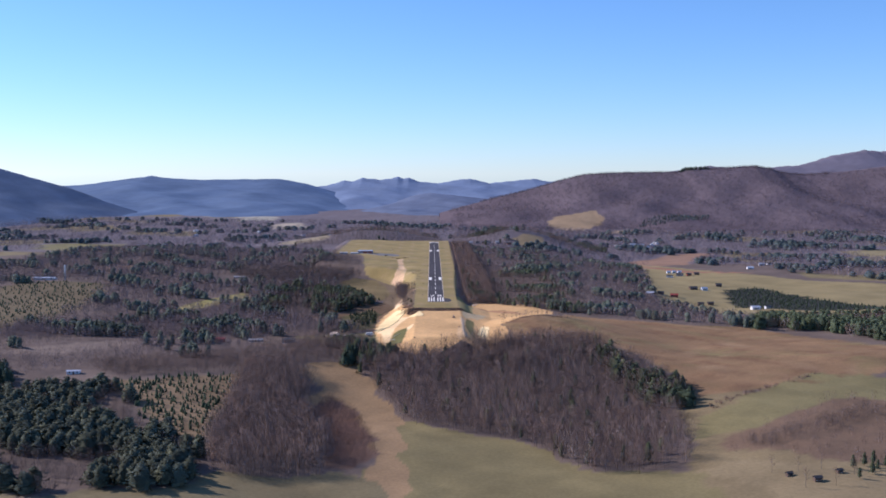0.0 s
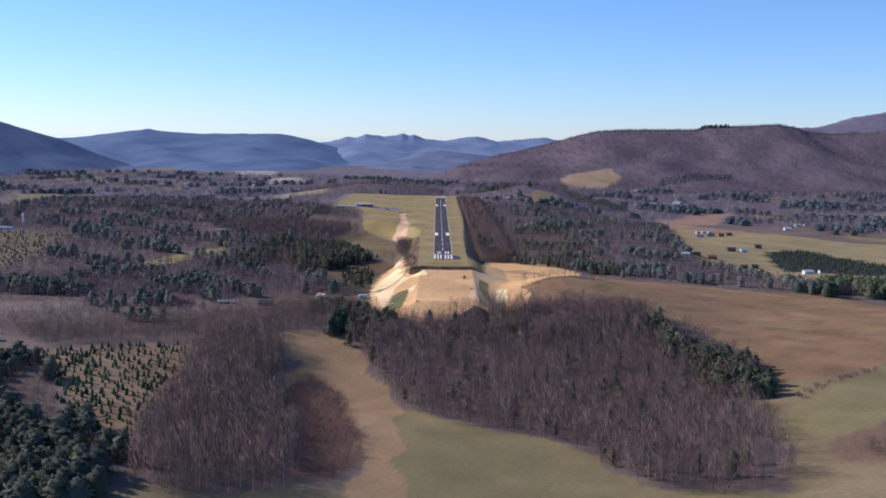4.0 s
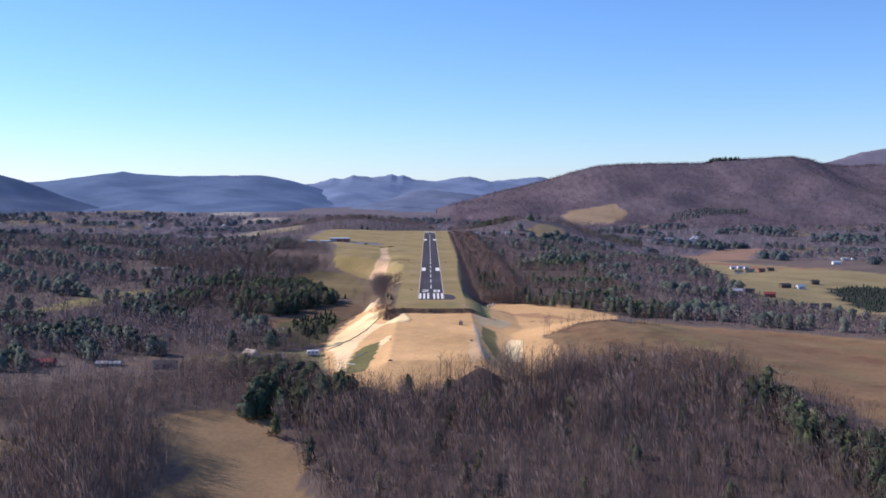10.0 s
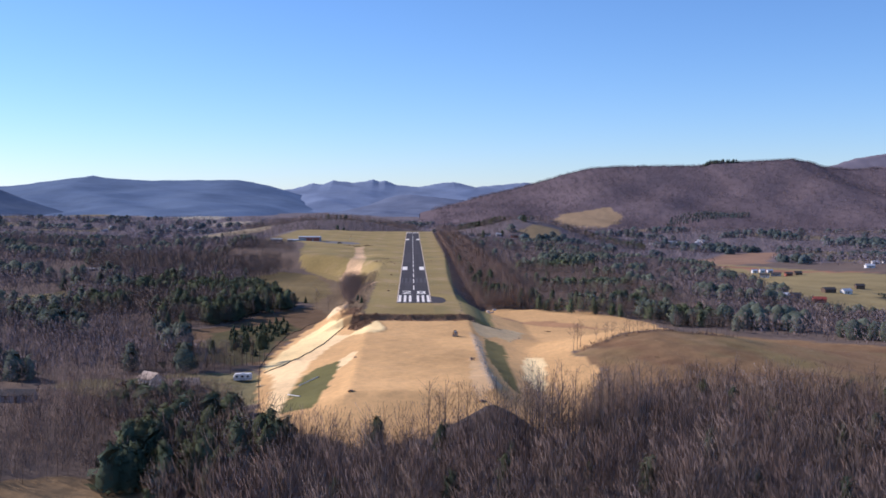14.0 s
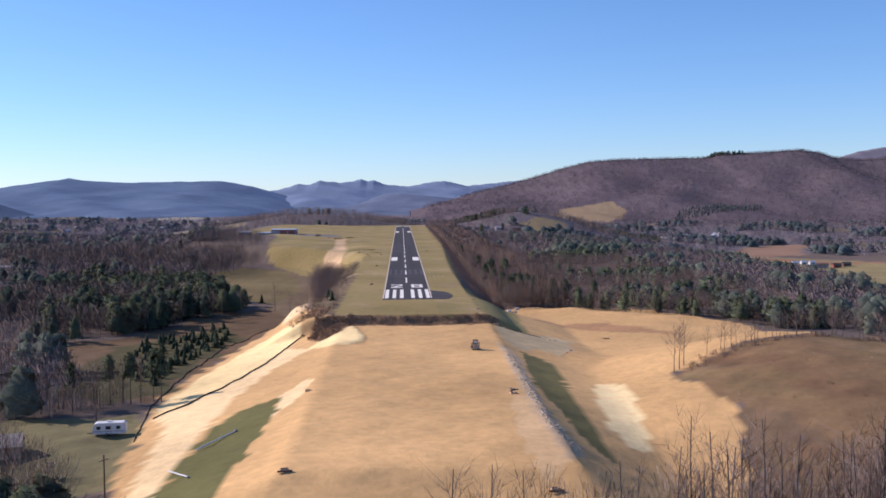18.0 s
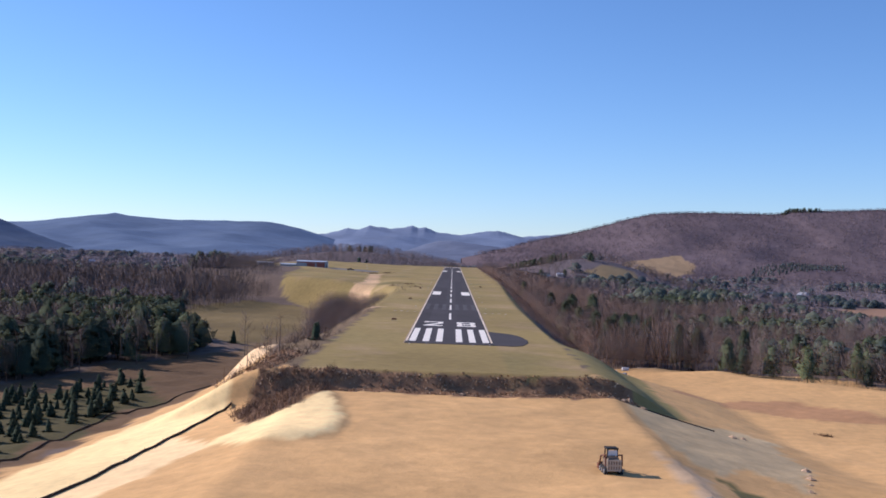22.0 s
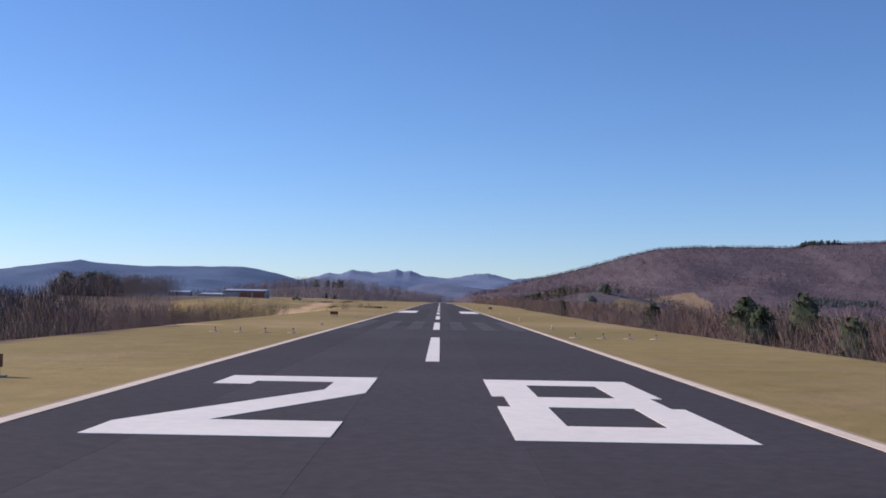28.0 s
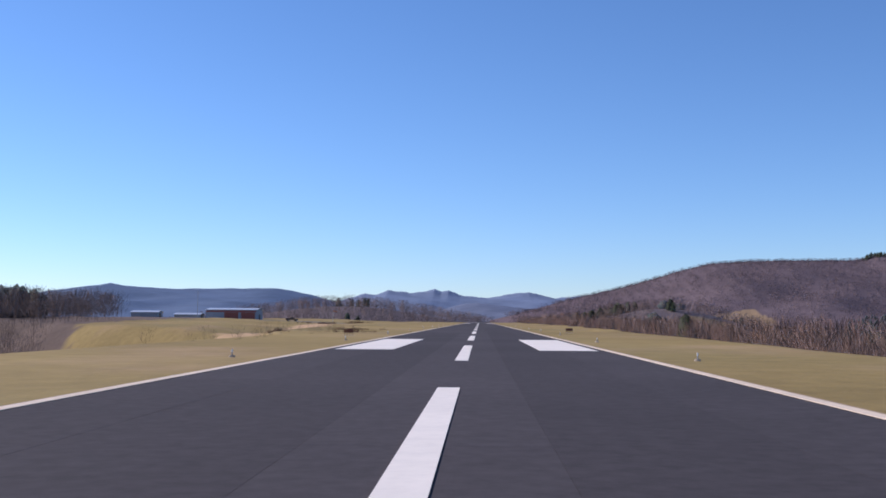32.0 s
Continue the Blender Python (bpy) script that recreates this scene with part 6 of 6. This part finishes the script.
# ---- compact loader on the fill ----
def loader(m):
    t = thing("skid_loader", m, "muddy compact loader with a slotted rear plate on the graded fill", "loader")
    part("body", boxes((-0.55, 0.55, -0.9, 0.8, 0.4, 1.2), (-0.5, 0.5, -0.85, -0.3, 1.2, 1.45, 0.1)), MUD, t)
    grille = part("rear_plate", boxes((-0.62, 0.62, -1.02, -0.9, 0.3, 0.42), (-0.62, 0.62, -1.02, -0.9, 0.72, 0.84), (-0.62, 0.62, -1.02, -0.9, 1.14, 1.26)), TAN_WALL, t, "pale slotted steel plate")
    for k in range(6):
        part("bar", boxes((-0.62 + 0.224 * k, -0.5 + 0.224 * k, -1.0, -0.92, 0.42, 1.14)), TAN_WALL, grille)
    cab = part("cab_roof", boxes((-0.5, 0.5, -0.35, 0.65, 2.02, 2.14)), BLACK, t)
    for x in (-0.46, 0.46):
        for y in (-0.3, 0.6):
            part("cab_post", rods(((x, y, 1.15), (x * 0.9, y * 0.95, 2.05), 0.06, 0.06, 6)), BLACK, cab)
    part("cab_screen", boxes((-0.42, 0.42, -0.34, -0.3, 1.5, 1.95)), WHITE_WALL, cab, "pale dusty rear screen")
    part("seat", boxes((-0.25, 0.25, -0.15, 0.25, 1.2, 1.6)), BLACK, t)
    for x in (-0.68, 0.68):
        track = part("track", boxes((x - 0.14, x + 0.14, -1.0, 0.95, 0.02, 0.62, 0.1)), BLACK, t)
        for y in (-0.7, 0.0, 0.7):
            part("roller", rods(((x - 0.16, y, 0.28), (x + 0.16, y, 0.28), 0.17, 0.17, 10)), STEEL, track)
        part("arm", rods(((x * 1.05, -0.85, 0.7), (x * 1.05, -0.75, 1.65), 0.07, 0.07, 6), ((x * 1.05, -0.75, 1.65), (x * 1.05, 0.8, 1.3), 0.07, 0.07, 6), ((x * 1.05, 0.8, 1.3), (x * 1.05, 1.3, 0.4), 0.07, 0.06, 6)), RUST, t)
    bm = boxes((-0.8, 0.8, 1.25, 1.31, 0.08, 0.7), (-0.8, 0.8, 1.31, 1.8, 0.06, 0.12), (-0.8, -0.75, 1.31, 1.8, 0.12, 0.5), (0.75, 0.8, 1.31, 1.8, 0.12, 0.5))
    part("bucket", bm, RUST, t)
    return t


loader(stand(15.0, -97.5, 6, 1.05))


# ---- airfield fittings ----
def airfield_light(x, y, big=False):
    t = thing("runway_light", pose(x, y, -0.03), "small stake-mounted runway light on a pale base" if not big else "approach light on a concrete pad in the grass", "light", "runway lights")
    s = 1.0
    if big:
        part("pad", rods(((0, 0, -0.1), (0, 0, 0.035), 0.45, 0.42, 12)), ROCK, t)
    part("base", rods(((0, 0, -0.1), (0, 0, 0.09 * s), 0.17 * s, 0.13 * s, 10)), ROCK, t)
    part("stem", rods(((0, 0, 0.08), (0, 0, 0.24 * s), 0.03 * s, 0.025 * s, 6)), STEEL, t)
    part("lamp", rods(((0, 0, 0.24 * s), (0, 0, 0.36 * s), 0.05 * s, 0.035 * s, 8)), RUST if big else WHITE_WALL, t)


for x in (-15.0, -13.3, -11.6, -9.7, 9.5, 11.4, 13.2, 15.0):
    airfield_light(x, 94.3, True)
for x in (-7, -4, 4.2, 7.2):
    airfield_light(x, -6)
for y in (117, 155.5, 195, 235, 275, 315, 355, 395, 435, 475):
    for x in (-10.3, 10.3):
        airfield_light(x, y)


def marker_board(x, y, turn, w, label):
    t = thing("sign_board", pose(x, y, -0.03, 0, 0, turn), label, "sign", "runway signs")
    part("board", boxes((-w / 2, w / 2, -0.09, 0.09, 0.28, 0.66)), RUST, t)
    n = 4 if w > 0.7 else 3
    for k in range(n):
        x0 = -w / 2 + 0.06 + (w - 0.12) * k / (n - 1)
        part("leg", rods(((x0, 0, -0.1), (x0, 0, 0.3), 0.025, 0.025, 6)), RUST, t)
    part("footing", boxes((-w / 2 - 0.1, w / 2 + 0.1, -0.2, 0.2, -0.1, 0.04)), ROCK, t)


for x, y, w in ((-13.0, 53, 1.1), (-13.6, 161, 1.0), (-13.4, 262, 1.0), (13.5, 300, 1.0)):
    marker_board(x, y, 0, w, "rusty brown back of a low sign board on short legs")


def brush_pile(x, y, w, h, label):
    pts = np.stack([dice.normal(size=40) * w * 0.3 + x, dice.normal(size=40) * w * 0.2 + y], 1)
    ob = planted("brush_pile", pts, BRUSH, (h * 0.5, h), [(0.1, 0.06, 0.04), (0.16, 0.09, 0.06)], SHRUB, label, "brush pile")
    return ob


for x, y, w, h in ((-16.5, 290, 5, 0.9), (-20, 322, 6, 1.1), (-53, 516, 6, 1.6), (-44, 527, 7, 1.8), (-27, 292, 2, 0.8), (-62, 530, 9, 1.2), (58.5, -29, 2, 0.8)):
    brush_pile(x, y, w, h, "dark heap of cut brush lying on the grass")


# ---- erosion works on the fill ----
def fence_line(points, label, h=0.75):
    t = thing("silt_fence", pose(0, 0, 0), label, "fence", "silt fences")
    pts = []
    for (x0, y0), (x1, y1) in zip(points, points[1:]):
        n = max(1, int(math.hypot(x1 - x0, y1 - y0) / 2.5))
        pts += [(x0 + (x1 - x0) * k / n, y0 + (y1 - y0) * k / n) for k in range(n)]
    pts.append(points[-1])
    z = ground_with_relief(*np.array(pts).T)
    bm = bmesh.new()
    rows = [[bm.verts.new((x + dx, y, z0 + dz)) for dx, dz in ((-0.04, -0.12), (0.04, -0.12), (0.04, h), (-0.04, h))] for (x, y), z0 in zip(pts, z)]
    for a, b in zip(rows, rows[1:]):
        for k in range(4):
            bm.faces.new((a[k], a[(k + 1) % 4], b[(k + 1) % 4], b[k]))
    part("cloth", bm, FENCE, t)
    for (x, y), z0 in list(zip(pts, z))[::2]:
        part("post", rods(((x, y, z0 - 0.3), (x, y, z0 + h + 0.15), 0.03, 0.03, 5)), BROWN_WALL, t)


# above y = -73 the cloth stands in for a dark earth cut
fence_line([(-50.5, -133), (-45, -126.5), (-40, -115), (-37, -105), (-34.6, -95), (-33, -84), (-32, -73), (-30.6, -61), (-29, -50.5)], "black silt fence down the straw-covered slope, its upper end standing in for a dark earth cut", 0.3)
fence_line([(-50, -150), (-53.5, -123), (-55, -90), (-56, -57), (-56, -20), (-51, 4), (-46, 12)], "dark silt fence along the foot of the fill", 0.22)
# no fence: an added black strip in place of the bank's cast shadow
fence_line([(23.6, -50.2), (27.1, -50.4), (31.9, -50), (36.5, -48.5)], "black strip standing in for the shadow at the grass bank's foot", 0.14)


def drain_inlet(x, y, turn):
    t = thing("drain_inlet", stand(x, y, turn, 0.62), "grey concrete drain inlet with a straw wattle", "drain", "drain inlets")
    part("box", boxes((-0.9, 0.9, -0.7, -0.5, -0.4, 0.5), (-0.9, 0.9, 0.5, 0.7, -0.4, 0.5), (-0.9, -0.7, -0.5, 0.5, -0.4, 0.5), (0.7, 0.9, -0.5, 0.5, -0.4, 0.5)), CLAY, t)
    part("grate", boxes(*[(-0.7 + 0.2 * k, -0.62 + 0.2 * k, -0.5, 0.5, 0.3, 0.36) for k in range(7)]), RUST, t)
    part("wattle", rods(((-1.6, -1.2, 0.15), (1.6, -1.2, 0.15), 0.22, 0.22, 8)), BROWN_WALL, t)


for x, y, turn in ((-19.5, -142, 80), (18, -150, 100), (-17.7, -199, 10), (17.7, -205, 10), (18.2, -146, 40)):
    drain_inlet(x, y, turn)


# ---- stones in the drain ----
def pebble(rng):
    bm = bmesh.new()
    bmesh.ops.create_icosphere(bm, subdivisions=1, radius=0.5)
    for v in bm.verts:
        v.co = Vector((v.co.x * 1.2, v.co.y, v.co.z * 0.7)) * rng.uniform(0.75, 1.2)
    me = bpy.data.meshes.new("stone")
    bm.to_mesh(me)
    bm.free()
    me.materials.append(ROCK)
    return me


shapes = [pebble(dice) for _ in range(4)]
bed = thing("stone_drain", pose(0, 0, 0), "drain lined with loose grey stones beside the fill", "drain")
for k, (x, y) in enumerate(scatter([(21.2, -93), (23.8, -96), (23.2, -138), (22.3, -160), (24.8, -186), (22.4, -190), (20.6, -163), (20.9, -133)], 0.85, 0.3)[:260]):
    ob = new("stone", shapes[k % 4])
    ob.matrix_world = stand(x, y, dice.uniform(0, 360), dice.uniform(0.3, 0.7), 0.08)
    ob.parent = bed
for x, y, s in ((24.5, -50.5, 1.6), (26, -51.5, 1.2), (23.4, -52, 1.0), (38.6, -50, 1.3), (40.2, -49.2, 1.0), (2, -53, 1.0), (-12, -52.6, 0.8), (40.8, -73, 1.2), (39.8, -77, 0.9), (38.6, -81, 1.1), (37.6, -84, 0.7), (36.4, -87.5, 0.8)):
    me = shapes[int(x) % 4].copy()
    me.materials[0] = CLAY
    ob = new("boulder", me)
    ob.matrix_world = stand(x, y, x * 40, s, 0.1)
    tagged(ob, "pale boulder lying on the graded earth", "rock", "boulders")


# ---- slope drain pipes ----
def drain_pipe(a, b):
    za, zb = (float(ground_with_relief(np.array([x]), np.array([y]))[0]) for x, y in (a, b))
    m = Vector(((a[0] + b[0]) / 2, (a[1] + b[1]) / 2, (za + zb) / 2))
    t = thing("drain_pipe", Matrix.Translation(m), "thin white drain pipe lying on the grassed slope", "pipe", "drain pipes")
    p, q = Vector((*a, za + 0.2)) - m, Vector((*b, zb + 0.2)) - m
    part("pipe", rods((p, q, 0.13, 0.13, 8)), WHITE_WALL, t)
    part("collar", rods((q, q + (q - p).normalized() * 0.4, 0.19, 0.19, 8)), STEEL, t)


drain_pipe((-35, -170), (-30, -162))
drain_pipe((-37, -181), (-33, -187))
